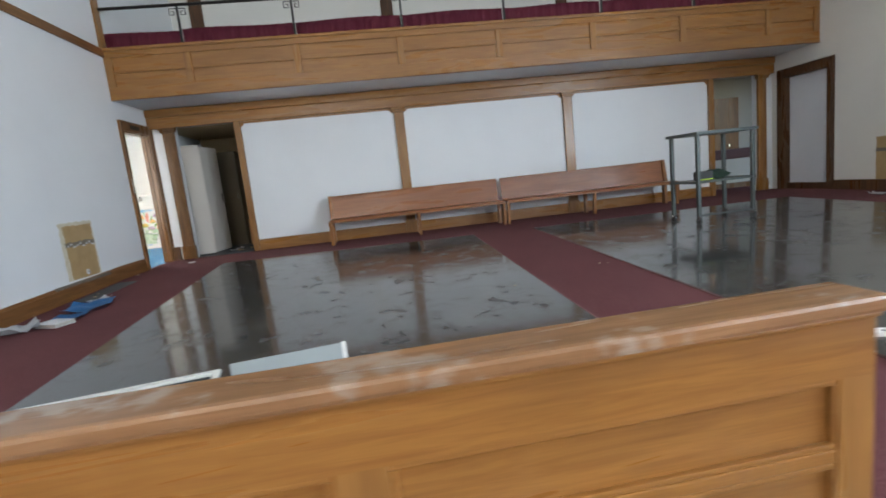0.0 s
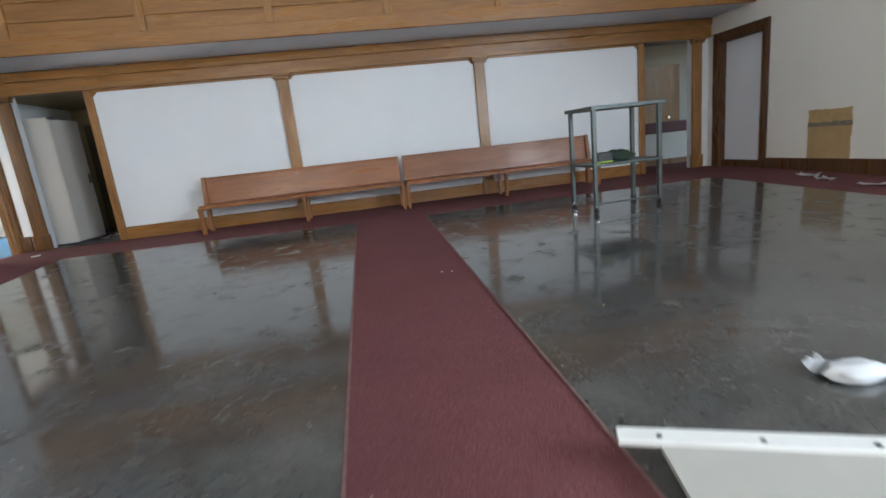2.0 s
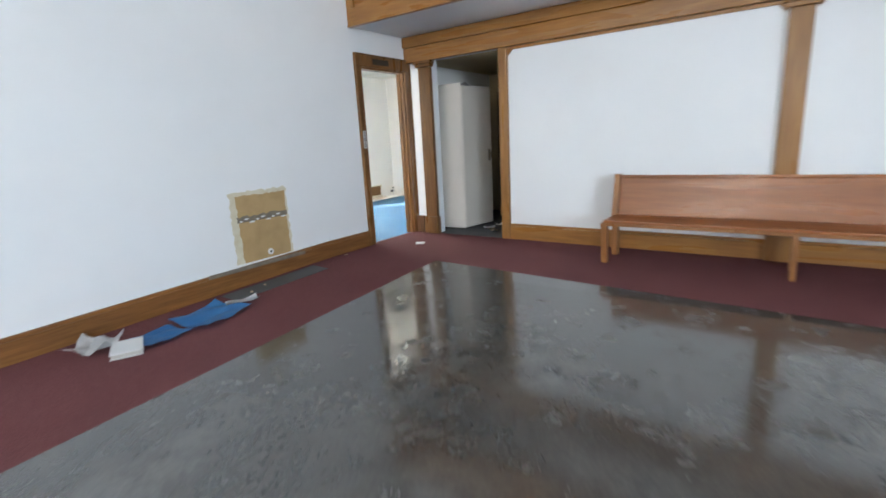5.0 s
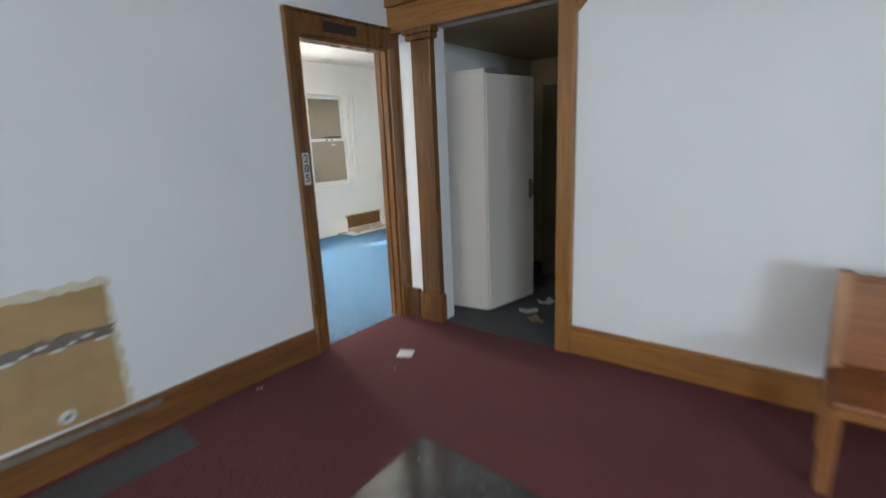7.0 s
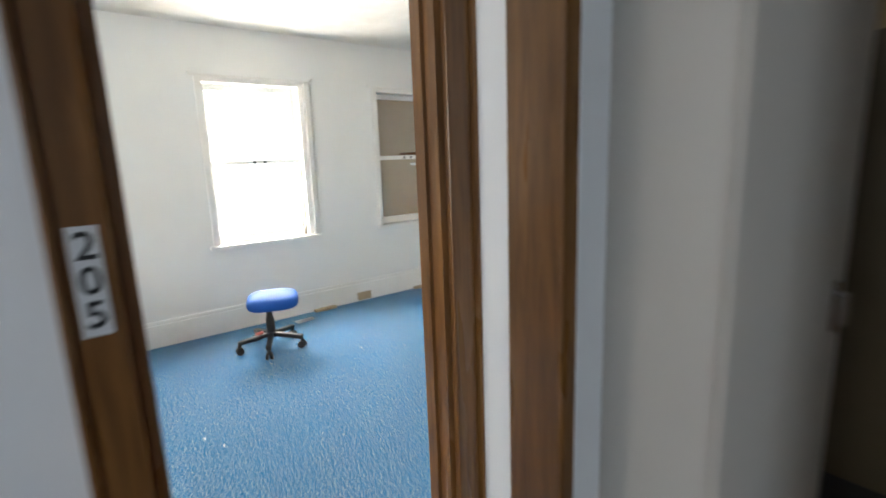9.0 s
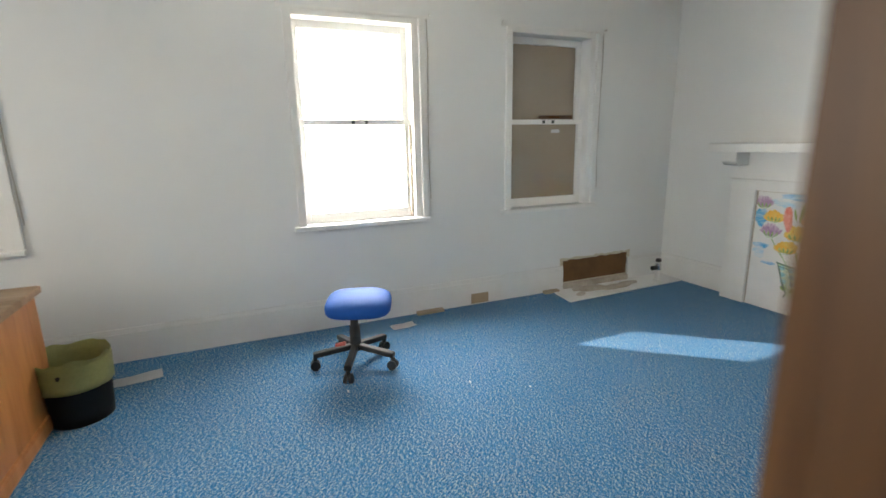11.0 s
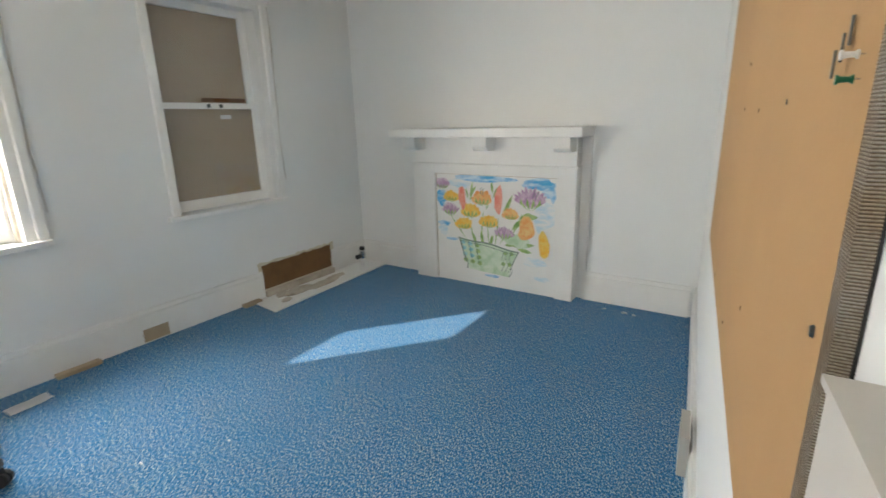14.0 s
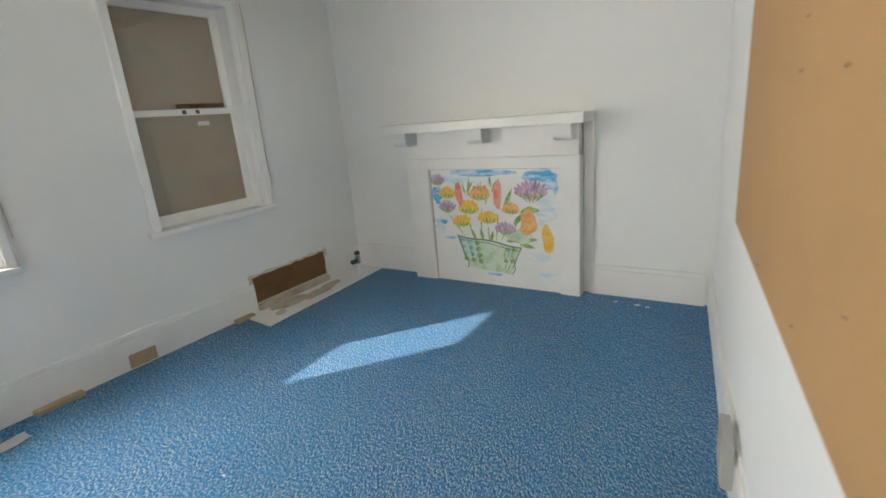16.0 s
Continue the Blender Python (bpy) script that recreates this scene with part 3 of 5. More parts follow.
for (a, _), (_, b) in zip(stiles[:-1], stiles[1:]):
    zt, zb = PZ - 0.215, FZ + 0.14
    zm = (zt + zb) / 2 - 0.03
    for za, zc in ((zm + 0.02, zt), (zb, zm - 0.02)):
        for xa, xb, z0, z1 in ((b, a, zc - 0.016, zc), (b, a, za, za + 0.016), (b, b + 0.016, za + 0.016, zc - 0.016), (a - 0.016, a, za + 0.016, zc - 0.016)):
            part("bead", B(xa, xb, PY + 0.004, PY + 0.022, z0, z1, bevel=0.004), OAK_X, choir)
    part("middle_rail", B(b, a, PY + 0.002, PY + 0.022, zm - 0.02, zm + 0.02, bevel=0.006), OAK_X, choir)

choir.matrix_basis = Matrix.Translation((1.0, PY, 0)) @ Matrix.Rotation(radians(1.6), 4, "Z") @ Matrix.Translation((-1.0, -PY, 0)) @ choir.matrix_basis

# ---- the hall: loose things ----
def sheet(cx, cy, z, sx, sy, turn, curl, seed, n=8):
    """A sheet of paper that has dried crumpled."""
    bm = bmesh.new()
    off = Vector((seed * 5.3, seed * 2.9, 0))
    m = Matrix.Translation((cx, cy, z)) @ Matrix.Rotation(radians(turn), 4, "Z")
    g = [[None] * (n + 1) for _ in range(n + 1)]
    for i in range(n + 1):
        for j in range(n + 1):
            u, v = i / n - 0.5, j / n - 0.5
            h = curl * (0.5 + noise.noise(Vector((u * 2.6, v * 2.6, 0)) + off)) * 1.0 + curl * 2.2 * max(0, abs(u) + abs(v) - 0.6)
            g[i][j] = bm.verts.new(m @ Vector((u * sx, v * sy, max(0.001, h))))
    for i in range(n):
        for j in range(n):
            bm.faces.new((g[i][j], g[i + 1][j], g[i + 1][j + 1], g[i][j + 1]))
    bmesh.ops.solidify(bm, geom=bm.faces[:], thickness=0.0012)
    return bm


cart = thing("utility_cart", (4.2, 5.85, -0.03), "tall grey steel utility cart on casters, standing on bare concrete", "cart")
M = Matrix.Translation((3.95, 6.20, floor_z(5.9))) @ Matrix.Rotation(radians(5), 4, "Z")
CL, CW, CH = 0.86, 0.50, 1.19


def cbox(*a, **k):
    bm = bmesh.new()
    box(bm, *a, m=M, **k)
    return bm


for x, y in ((0, 0), (CL, 0), (0, -CW), (CL, -CW)):
    part("leg", cbox(x - 0.022, x + 0.022, y - 0.022, y + 0.022, 0.10, CH, bevel=0.004), STEEL, cart)
    c = part("caster", cyl(bmesh.new(), M @ Vector((x - 0.014, y, 0.045)), M @ Vector((x + 0.014, y, 0.045)), 0.045), RUBBER, cart)
    part("fork", cbox(x - 0.024, x + 0.024, y - 0.02, y + 0.02, 0.055, 0.10), CHROME, c, "bright metal caster fork")
bm = cbox(-0.05, CL + 0.05, -CW - 0.05, -CW - 0.01, CH - 0.005, CH + 0.035)
for a in ((-0.05, CL + 0.05, 0.01, 0.05), (-0.05, -0.01, -CW - 0.01, 0.01), (CL + 0.01, CL + 0.05, -CW - 0.01, 0.01)):
    box(bm, *a, CH - 0.005, CH + 0.035, m=M)
part("top_frame", bm, STEEL, cart)
part("top_shelf", cbox(-0.01, CL + 0.01, -CW - 0.01, 0.01, CH + 0.003, CH + 0.012), STEEL, cart)
part("shelf", cbox(-0.03, CL + 0.03, -CW - 0.03, 0.03, 0.545, 0.575, bevel=0.006), STEEL, cart)
part("lower_brace", cbox(0.0, CL, -CW - 0.012, -CW + 0.012, 0.105, 0.125), STEEL, cart)


def lump(center, size, seed, m=None, flat=0.0, sub=3):
    bm = bmesh.new()
    bmesh.ops.create_icosphere(bm, subdivisions=sub, radius=1.0)
    off = Vector((seed * 7.1, seed * 3.3, seed * 1.7))
    for v in bm.verts:
        n = noise.noise(v.co * 1.7 + off) * 0.35 + noise.noise(v.co * 4.0 + off) * 0.15
        p = v.co * (1 + n)
        p.z = max(p.z, -flat) if flat else p.z
        v.co = Vector((p.x * size[0], p.y * size[1], p.z * size[2]))
    bmesh.ops.translate(bm, verts=bm.verts, vec=center)
    return bm


p0 = M @ Vector((0.42, -0.30, 0.632))
solo("green_bag", lump(p0 + Vector((0.03, 0.02, 0.0)), (0.19, 0.11, 0.075), 2, flat=0.75), GREEN, "crumpled dark green cloth bag on the cart shelf", "bag", smooth=True)
bm = bmesh.new()
box(bm, 0.06, 0.26, -0.47, -0.33, 0.576, 0.70, m=M, bevel=0.015)
crate = solo("drill_case", bm, BLACK, "small black tool case with lime trim on the cart shelf", "tool case")
bm = bmesh.new()
box(bm, 0.05, 0.255, -0.485, -0.471, 0.585, 0.600, m=M)
ob = part("trim", bm, LIME, crate, "lime green plastic trim")

# open metal drawer and its loose side behind the choir rail
zf = floor_z(1.9) + 0.008
tray = thing("storage_tray", (-1.4, 1.8, zf), "empty pale grey metal storage tray lying on the concrete", "tray")
STEEL_PALE = paint("pale_grey_enamel", (0.33, 0.37, 0.38), 0.4, 0.15, (0.36, 0.38, 0.38), 5, 0.05)
# base, far side and ends are darker than the pale near side
INNER = paint("dark_drawer_inside", (0.06, 0.075, 0.09), 0.5, 0.2, (0.12, 0.13, 0.14), 6)
md0 = Matrix.Translation((-1.10, 2.20, zf)) @ Matrix.Rotation(radians(10), 4, "Z")
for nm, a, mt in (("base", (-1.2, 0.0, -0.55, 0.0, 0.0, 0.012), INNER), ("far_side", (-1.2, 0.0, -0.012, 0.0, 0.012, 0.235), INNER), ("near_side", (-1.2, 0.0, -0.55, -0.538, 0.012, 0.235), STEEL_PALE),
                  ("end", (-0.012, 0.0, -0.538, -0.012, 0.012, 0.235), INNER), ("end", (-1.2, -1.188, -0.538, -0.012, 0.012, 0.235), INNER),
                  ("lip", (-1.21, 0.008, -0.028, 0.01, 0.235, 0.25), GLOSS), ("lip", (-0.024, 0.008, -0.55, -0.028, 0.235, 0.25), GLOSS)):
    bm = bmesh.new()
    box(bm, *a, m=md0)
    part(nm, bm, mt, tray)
solo("paper_sheet", sheet(-1.32, 2.0, zf + 0.014, 0.22, 0.2, 20, 0.05, 66), PAPER, "crumpled pale paper inside the drawer", "paper")
loose = thing("drawer_panel", (-0.6, 2.2, zf), "bent pale grey metal drawer panel standing on edge", "metal panel")
ml0 = Matrix.Translation((-1.07, 2.24, zf)) @ Matrix.Rotation(radians(9), 4, "Z") @ Matrix.Rotation(radians(-12), 4, "X")
bm = bmesh.new()
box(bm, 0.0, 0.58, 0.0, 0.012, 0.0, 0.245, m=ml0)
part("face", bm, STEEL_PALE, loose)
bm = bmesh.new()
box(bm, 0.575, 0.60, -0.004, 0.016, 0.0, 0.25, m=ml0)
part("edge", bm, GLOSS, loose, "white folded edge")
bm = prism(bmesh.new(), [(-0.475, 2.32), (-0.31, 2.29), (-0.311, 2.282), (-0.476, 2.312)], zf, zf + 0.07)
part("bent_flap", bm, GLOSS, loose)

# white melamine board with a fixing batten
zf = floor_z(1.9) + 0.006
wb = thing("white_board", (2.9, 1.75, zf), "white melamine board with a screwed batten, lying on the concrete", "board")
mw = Matrix.Translation((2.10, 1.88, zf)) @ Matrix.Rotation(radians(-23), 4, "Z")
bm = bmesh.new()
box(bm, 0.0, 1.5, -0.075, 0.0, 0.07, 0.095, m=mw, bevel=0.005)
part("batten", bm, GLOSS, wb)
bm = bmesh.new()
lo = [(0.13, -0.075), (1.5, -0.075), (1.5, -0.36), (0.30, -0.36), (0.18, -0.28)]
prism(bm, lo, 0.0, 0.02)
for v in bm.verts:
    v.co.z += 0.06 * (v.co.y + 0.36) / 0.29
    v.co = mw @ v.co
part("sheet", bm, MELAMINE, wb)
bm = bmesh.new()
box(bm, 0.2, 1.45, -0.09, -0.02, 0.0, 0.069, m=mw)
part("spacer", bm, MELAMINE, wb)
for i in range(4):
    bm = bmesh.new()
    cyl(bm, mw @ Vector((0.13 + 0.3 * i, -0.05, 0.094)), mw @ Vector((0.13 + 0.3 * i, -0.05, 0.099)), 0.011, 0.009, 10)
    part("screw", bm, STEEL, wb, "grey screw head")


solo("paper_bag", lump((3.22, 2.0, floor_z(2.0) + 0.032), (0.13, 0.075, 0.035), 4, flat=0.7), PAPER, "crumpled white paper on the concrete", "paper", smooth=True)
solo("paper_sheet", sheet(3.13, 2.08, floor_z(2.2) + 0.008, 0.12, 0.10, 20, 0.04, 5), PAPER, "creased white paper sheet on the concrete", "paper")

# litter along the white wall
solo("blue_bag", sheet(-3.55, 5.42, floor_z(5.4) + 0.004, 0.42, 0.50, 15, 0.035, 1, 12), BLUE_PAPER, "crumpled bright blue plastic on the carpet", "plastic bag")
book = thing("book", (-3.5, 4.75, floor_z(4.75)), "white paperback book lying on the carpet", "book")
mb = Matrix.Translation((-3.48, 4.74, floor_z(4.74) + 0.004)) @ Matrix.Rotation(radians(-24), 4, "Z")
for nm, z0, z1, mt, g in (("cover", 0.0, 0.004, PAPER, 0), ("pages", 0.004, 0.034, MELAMINE, 0.006), ("cover", 0.034, 0.038, PAPER, 0)):
    bm = bmesh.new()
    box(bm, -0.14 + g, 0.14 - g, -0.10 + g, 0.10 - g, z0, z1, m=mb)
    part(nm, bm, mt, book)
solo("paper_sheet", sheet(-3.72, 4.62, floor_z(4.6) + 0.006, 0.30, 0.26, 40, 0.06, 7), PAPER, "crumpled white paper beside the wall", "paper")
solo("paper_sheet", sheet(-3.50, 4.98, floor_z(5) + 0.006, 0.30, 0.34, 10, 0.02, 8), BLUE_PAPER, "flattened blue wrapper on the carpet", "wrapper")
solo("paper_sheet", sheet(-3.62, 5.75, floor_z(5.75) + 0.006, 0.28, 0.10, 75, 0.02, 9), PAPER, "white paper strip on the carpet", "paper")
bm = sloped(bmesh.new(), [(-3.97, 5.75), (-3.70, 5.75), (-3.70, 6.84), (-3.97, 6.86)], 0.005, 0.02)
setting("floor_bare_strip", bm, GREY_FLOOR, "bare grey strip where the carpet is torn", "floor")
solo("paper_tag", B(-3.56, -3.45, 8.19, 8.30, 0.002, 0.007, Matrix.Translation((-3.5, 8.25, 0)) @ Matrix.Rotation(0.5, 4, "Z") @ Matrix.Translation((3.5, -8.25, 0))), PAPER, "small cream card lying on the burgundy carpet", "card")
for k, (x, y, s) in enumerate(((-3.40, 8.02, 0.012), (-3.93, 7.35, 0.02), (-3.94, 7.33, 0.016), (-3.78, 5.95, 0.03), (-3.86, 6.15, 0.025), (-2.65, 7.40, 0.012), (-3.9, 8.82, 0.015), (1.9, 4.3, 0.02), (1.98, 4.28, 0.015), (2.3, 5.7, 0.02), (0.9, 3.9, 0.014), (2.7, 3.1, 0.016), (1.25, 1.9, 0.01), (0.6, 5.3, 0.014))):
    solo("plaster_crumb", lump((x, y, floor_z(y) + s * 0.2 + 0.007), (s * 0.6, s * 0.4, s * 0.3), k + 20, sub=2), CARD, "crumb of pale plaster on the floor", "debris", "plaster crumbs")


def ragged(face, side, u0, u1, z0, z1, seed, rag, thick):
    """A patch with a broken outline on a wall that faces along x."""
    r = random.Random(seed)
    pts = []
    for (ua, za), (ub, zb) in (((u0, z0), (u1, z0)), ((u1, z0), (u1, z1)), ((u1, z1), (u0, z1)), ((u0, z1), (u0, z0))):
        n = max(4, int(math.hypot(ub - ua, zb - za) / 0.035))
        for i in range(n):
            f = i / n
            pts.append((ua + (ub - ua) * f + r.uniform(-rag, rag), za + (zb - za) * f + r.uniform(-rag, rag) * (0 if za == zb == z0 else 1)))
    bm = bmesh.new()
    lo = [bm.verts.new((face, u, z)) for u, z in pts]
    hi = [bm.verts.new((face + side * thick, u, z)) for u, z in pts]
    bm.faces.new(hi)
    bm.faces.new(lo[::-1])
    n = len(pts)
    for i in range(n):
        bm.faces.new((lo[i], lo[(i + 1) % n], hi[(i + 1) % n], hi[i]))
    return bm


patch = thing("wall_patch", (XL, 6.4, 0.2), "bare brown plaster where a heater was torn off", "wall damage")
part("peeled_paint", ragged(XL, 1, 6.03, 6.69, 0.19, 0.90, 1, 0.014, 0.003), PEEL, patch, "ragged cream edge of peeled paint")
part("plaster", ragged(XL, 1, 6.10, 6.66, 0.19, 0.86, 2, 0.008, 0.006), PLASTER, patch)
part("crack", ragged(XL, 1, 6.08, 6.67, 0.60, 0.655, 3, 0.012, 0.009), PLASTER_DARK, patch, "dark broken seam")
part("cable_hole", cyl(bmesh.new(), (XL, 6.41, 0.25), (XL + 0.014, 6.41, 0.25), 0.035, 0.032, 16), PAPER, patch, "white round cable plate")
part("hole", cyl(bmesh.new(), (XL + 0.013, 6.41, 0.25), (XL + 0.016, 6.41, 0.25), 0.012, 0.012, 10), INK, patch)
setting("trim_patch_ledge", B(XL + 0.0305, XL + 0.045, 5.70, 6.82, 0.135, 0.168), PLASTER_DARK, "dusty grey ledge on the baseboard", "trim")
for k in range(9):
    yk = 6.12 + 0.062 * k
    part("paint_flake", lump((XL + 0.012, yk, 0.612 + 0.02 * math.sin(k * 2.1)), (0.006, 0.018 + 0.008 * (k % 3), 0.008), 400 + k, sub=2), PAPER, patch, "curled flake of white paint")
patch = thing("wall_patch", (XR, 6.45, 0.2), "bare brown plaster patch on the cream wall", "wall damage")
part("plaster", ragged(XR, -1, 6.15, 6.80, 0.10, 0.86, 4, 0.008, 0.006), PLASTER, patch)
part("crack", ragged(XR, -1, 6.14, 6.81, 0.62, 0.68, 5, 0.012, 0.009), PLASTER_DARK, patch, "dark broken seam")
for k, (x, y) in enumerate(((7.3, 5.9), (7.45, 6.3), (7.2, 5.2))):
    solo("paper_sheet", sheet(x, y, floor_z(y) + 0.004, 0.3, 0.12, 70 + 20 * k, 0.03, 30 + k), PAPER, "white paper scrap by the cream wall", "paper")

# ---- closet behind the left opening ----
setting("floor_closet", B(-4.0, -1.3, 9.05, 11.9, -0.2, 0.0), GREY_FLOOR, "dusty grey closet floor", "floor")
setting("floor_closet_threshold", B(-3.68, -2.64, YW - 0.02, 9.05, -0.1, 0.003), GREY_FLOOR, "grey threshold", "floor")
setting("wall_closet_1", B(-1.3, -1.2, 9.05, 11.1, 0, 2.64), CLOSET, "tan closet wall", "wall")
setting("wall_closet_2", B(-4.0, -1.2, 11.1, 11.2, 0, 2.64), CLOSET, "tan closet wall", "wall")
setting("ceiling_closet", B(-4.0, -1.3, 9.05, 11.1, 2.345, 2.40), CLOSET, "tan closet ceiling", "ceiling")
WARD = Matrix.Translation((-3.895, 9.22, 0)) @ Matrix.Rotation(radians(7), 4, "Z")
wardrobe = thing("metal_wardrobe", (-3.65, 9.55, 0), "tall beige metal wardrobe standing in the closet", "wardrobe")
part("body", B(0.0, 0.452, 0.0, 0.60, 0.02, 2.02, m=WARD, bevel=0.006), CABINET, wardrobe)
part("plinth", B(0.02, 0.43, 0.02, 0.58, 0, 0.02, m=WARD), BLACK, wardrobe)
md = WARD @ Matrix.Translation((0.455, 0.0, 0)) @ Matrix.Rotation(radians(-17), 4, "Z")
door = part("door", B(0.0, 0.02, 0.0, 0.61, 0.03, 2.01, m=md, bevel=0.005), CABINET, wardrobe)
bm = B(0.02, 0.026, 0.535, 0.575, 0.96, 1.13, m=md, bevel=0.002)
cyl(bm, md @ Vector((0.02, 0.555, 1.09)), md @ Vector((0.055, 0.555, 1.09)), 0.013)
box(bm, 0.045, 0.058, 0.545, 0.565, 0.99, 1.10, m=md, bevel=0.004)
part("handle", bm, CHROME, door, "chrome lever handle")
part("edge_strip", B(-0.004, 0.006, -0.012, 0.0, 0.03, 2.045, m=md), CABINET, wardrobe)
part("top_flange", B(0.0, 0.45, -0.004, 0.006, 2.02, 2.045, m=WARD), CABINET, wardrobe)
solo("paper_stack", sheet(-3.62, 9.55, 2.024, 0.30, 0.40, 15, 0.03, 41), PAPER, "loose white papers on top of the wardrobe", "paper")
cab = thing("brown_cabinet", (-3.4, 10.8, 0), "tall dark brown cabinet deep in the closet", "cabinet")
part("body", B(-3.60, -3.19, 10.62, 11.08, 0, 2.01, bevel=0.006), BROWN_MET, cab)
part("door", B(-3.59, -3.20, 10.60, 10.62, 0.05, 1.99, bevel=0.003), BROWN_MET, cab)
part("handle", B(-3.25, -3.235, 10.585, 10.60, 1.0, 1.12, bevel=0.003), CHROME, cab)
carton = thing("open_carton", (-2.75, 10.55, 0), "open brown carton heaped with dark cloth in the closet", "carton")
for a in ((-3.05, -2.45, 10.30, 10.31), (-3.05, -2.45, 10.80, 10.81), (-3.05, -3.04, 10.31, 10.80), (-2.46, -2.45, 10.31, 10.80)):
    part("side", B(*a, 0.0, 0.55), BROKEN_CARD, carton)
part("base", B(-3.04, -2.46, 10.31, 10.80, 0.0, 0.01), BROKEN_CARD, carton)
for k, (x, y, z, a, b, c) in enumerate(((-2.85, 10.5, 0.56, 0.16, 0.14, 0.12), (-2.62, 10.6, 0.62, 0.14, 0.15, 0.16), (-2.72, 10.45, 0.50, 0.2, 0.12, 0.12))):
    solo("cloth_heap", lump((x, y, z), (a, b, c), 500 + k), CURTAIN if k == 1 else BROWN_MET, "crumpled dark cloth heaped in the carton", "cloth", "cloth in the carton", True)
hung = thing("hanging_coat", (-2.55, 11.0, 1.2), "dark ragged coat hanging on the closet wall", "coat")
part("hook", cyl(bmesh.new(), (-2.55, 11.10, 1.86), (-2.55, 11.03, 1.88), 0.008), IRON, hung)
part("cloth", lump((-2.55, 11.0, 1.50), (0.17, 0.07, 0.42), 520, sub=4), BROWN_MET, hung, "", True)
for k, (x, y, a) in enumerate(((-3.15, 9.45, 20), (-3.0, 9.3, -30), (-3.12, 9.75, 60), (-2.8, 9.55, 10))):
    solo("debris_scrap", sheet(x, y, 0.006, 0.16, 0.09, a, 0.02, 50 + k, 5), CARD if k % 2 else PAPER, "scrap of card on the closet floor", "debris", "closet debris")
# ---- passage behind the right opening ----
setting("floor_passage", B(5.4, 9.9, 9.05, 11.2, -0.2, 0.0), RED, "burgundy carpet in the passage", "carpet")
# grey here is shade put into the paint, not a paint of its own
setting("wall_passage_1", B(5.4, 9.9, 10.75, 10.9, 0, 2.66), PASSAGE, "passage wall, coloured grey for its shade", "wall")
setting("wall_passage_2", B(5.3, 5.4, 9.05, 10.9, 0, 2.66), PASSAGE, "passage wall, coloured grey for its shade", "wall")
setting("wall_passage_3", B(9.7, 9.9, 9.05, 10.75, 0, 2.66), PASSAGE, "passage wall, coloured grey for its shade", "wall")
setting("ceiling_passage", B(5.3, 9.9, 9.05, 10.9, 2.56, 2.62), PASSAGE, "passage ceiling, coloured grey for its shade", "ceiling")
pd = thing("open_door", (8.0, 10.62, 0), "brown oak door standing open in the passage", "door")
part("leaf", B(7.62, 8.55, 10.60, 10.64, 0.02, 2.12, bevel=0.004), DOOR_OAK, pd)
part("knob", cyl(bmesh.new(), (8.25, 10.60, 1.0), (8.25, 10.54, 1.0), 0.025), CHROME, pd)
ps = thing("low_partition", (8.5, 10.25, 0), "low pale partition with a maroon padded top, both darkened for shade", "partition")
part("panel", B(7.45, 9.68, 10.22, 10.26, 0.12, 0.68), PASSAGE, ps)
part("padded_top", B(7.45, 9.68, 10.19, 10.28, 0.68, 0.91, bevel=0.03), SHADED_PAD, ps, "maroon padding, darkened for shade")
part("plinth", B(7.45, 9.68, 10.20, 10.27, 0.0, 0.12, bevel=0.004), DARK_Z, ps)

# windows of the hall, out of view; the back one is added for fill
t = tagged(new("window_hall_back"), "unseen high window added for fill light, white blinds diffusing the sun", "window", kind="structure")
for k in range(4):
    part("blind", B(-3.6 + 1.5 * k, -2.1 + 1.5 * k, YB - 0.13, YB - 0.12, 1.7, 4.7), BLIND, t)
for n, (u0, u1, z0, z1) in enumerate(windows_r):
    t = tagged(new("window_hall_%d" % (n + 1)), "white framed hall window", "window", kind="structure")
    for a in ((u0, u0 + 0.06, z0, z1), (u1 - 0.06, u1, z0, z1), (u0 + 0.06, u1 - 0.06, z0, z0 + 0.06), (u0 + 0.06, u1 - 0.06, z1 - 0.06, z1)):
        part("frame", B(XR + 0.08, XR + 0.14, *a), GLOSS, t)

# ---- the small room: structure ----
L, RY, RY0 = -7.68, 12.62, 4.6
WINS = [(6.32, 7.28), (8.925, 9.95), (10.685, 11.655)]
WZ0, WZ1 = 0.83, 2.34
setting("floor_room", B(L - 0.05, XL - 0.05, RY0, RY, -0.2, 0.0), BLUE, "blue carpet flecked with grey", "carpet")
setting("wall_window", wall_with_holes("x", L - 0.28, L, RY0, RY, 0, RC, [(a, b, WZ0, WZ1) for a, b in WINS]), ROOM, "white room wall with sash windows", "wall")
setting("wall_fireplace", B(L - 0.28, -4.0, RY, RY + 0.15, 0, RC), ROOM, "white room wall behind the mantel", "wall")
setting("wall_room_near", wall_with_holes("y", RY0 - 0.12, RY0, L, XL - 0.10, 0, RC, [(-6.2, -4.6, 0.9, 2.4)]), ROOM, "white room wall", "wall")
bm = B(L - 0.28, XL - 0.05, RY0 - 0.12, 9.0, RC, RC + 0.06)
box(bm, L - 0.28, XL - 0.05, 9.0, 9.05, RC, RC + 0.06)
box(bm, L - 0.28, -4.0, 9.05, RY + 0.15, RC, RC + 0.06)
setting("ceiling_room", bm, CEIL, "stippled white ceiling with stains", "ceiling")
WX0, WX1 = -4.15, -4.50
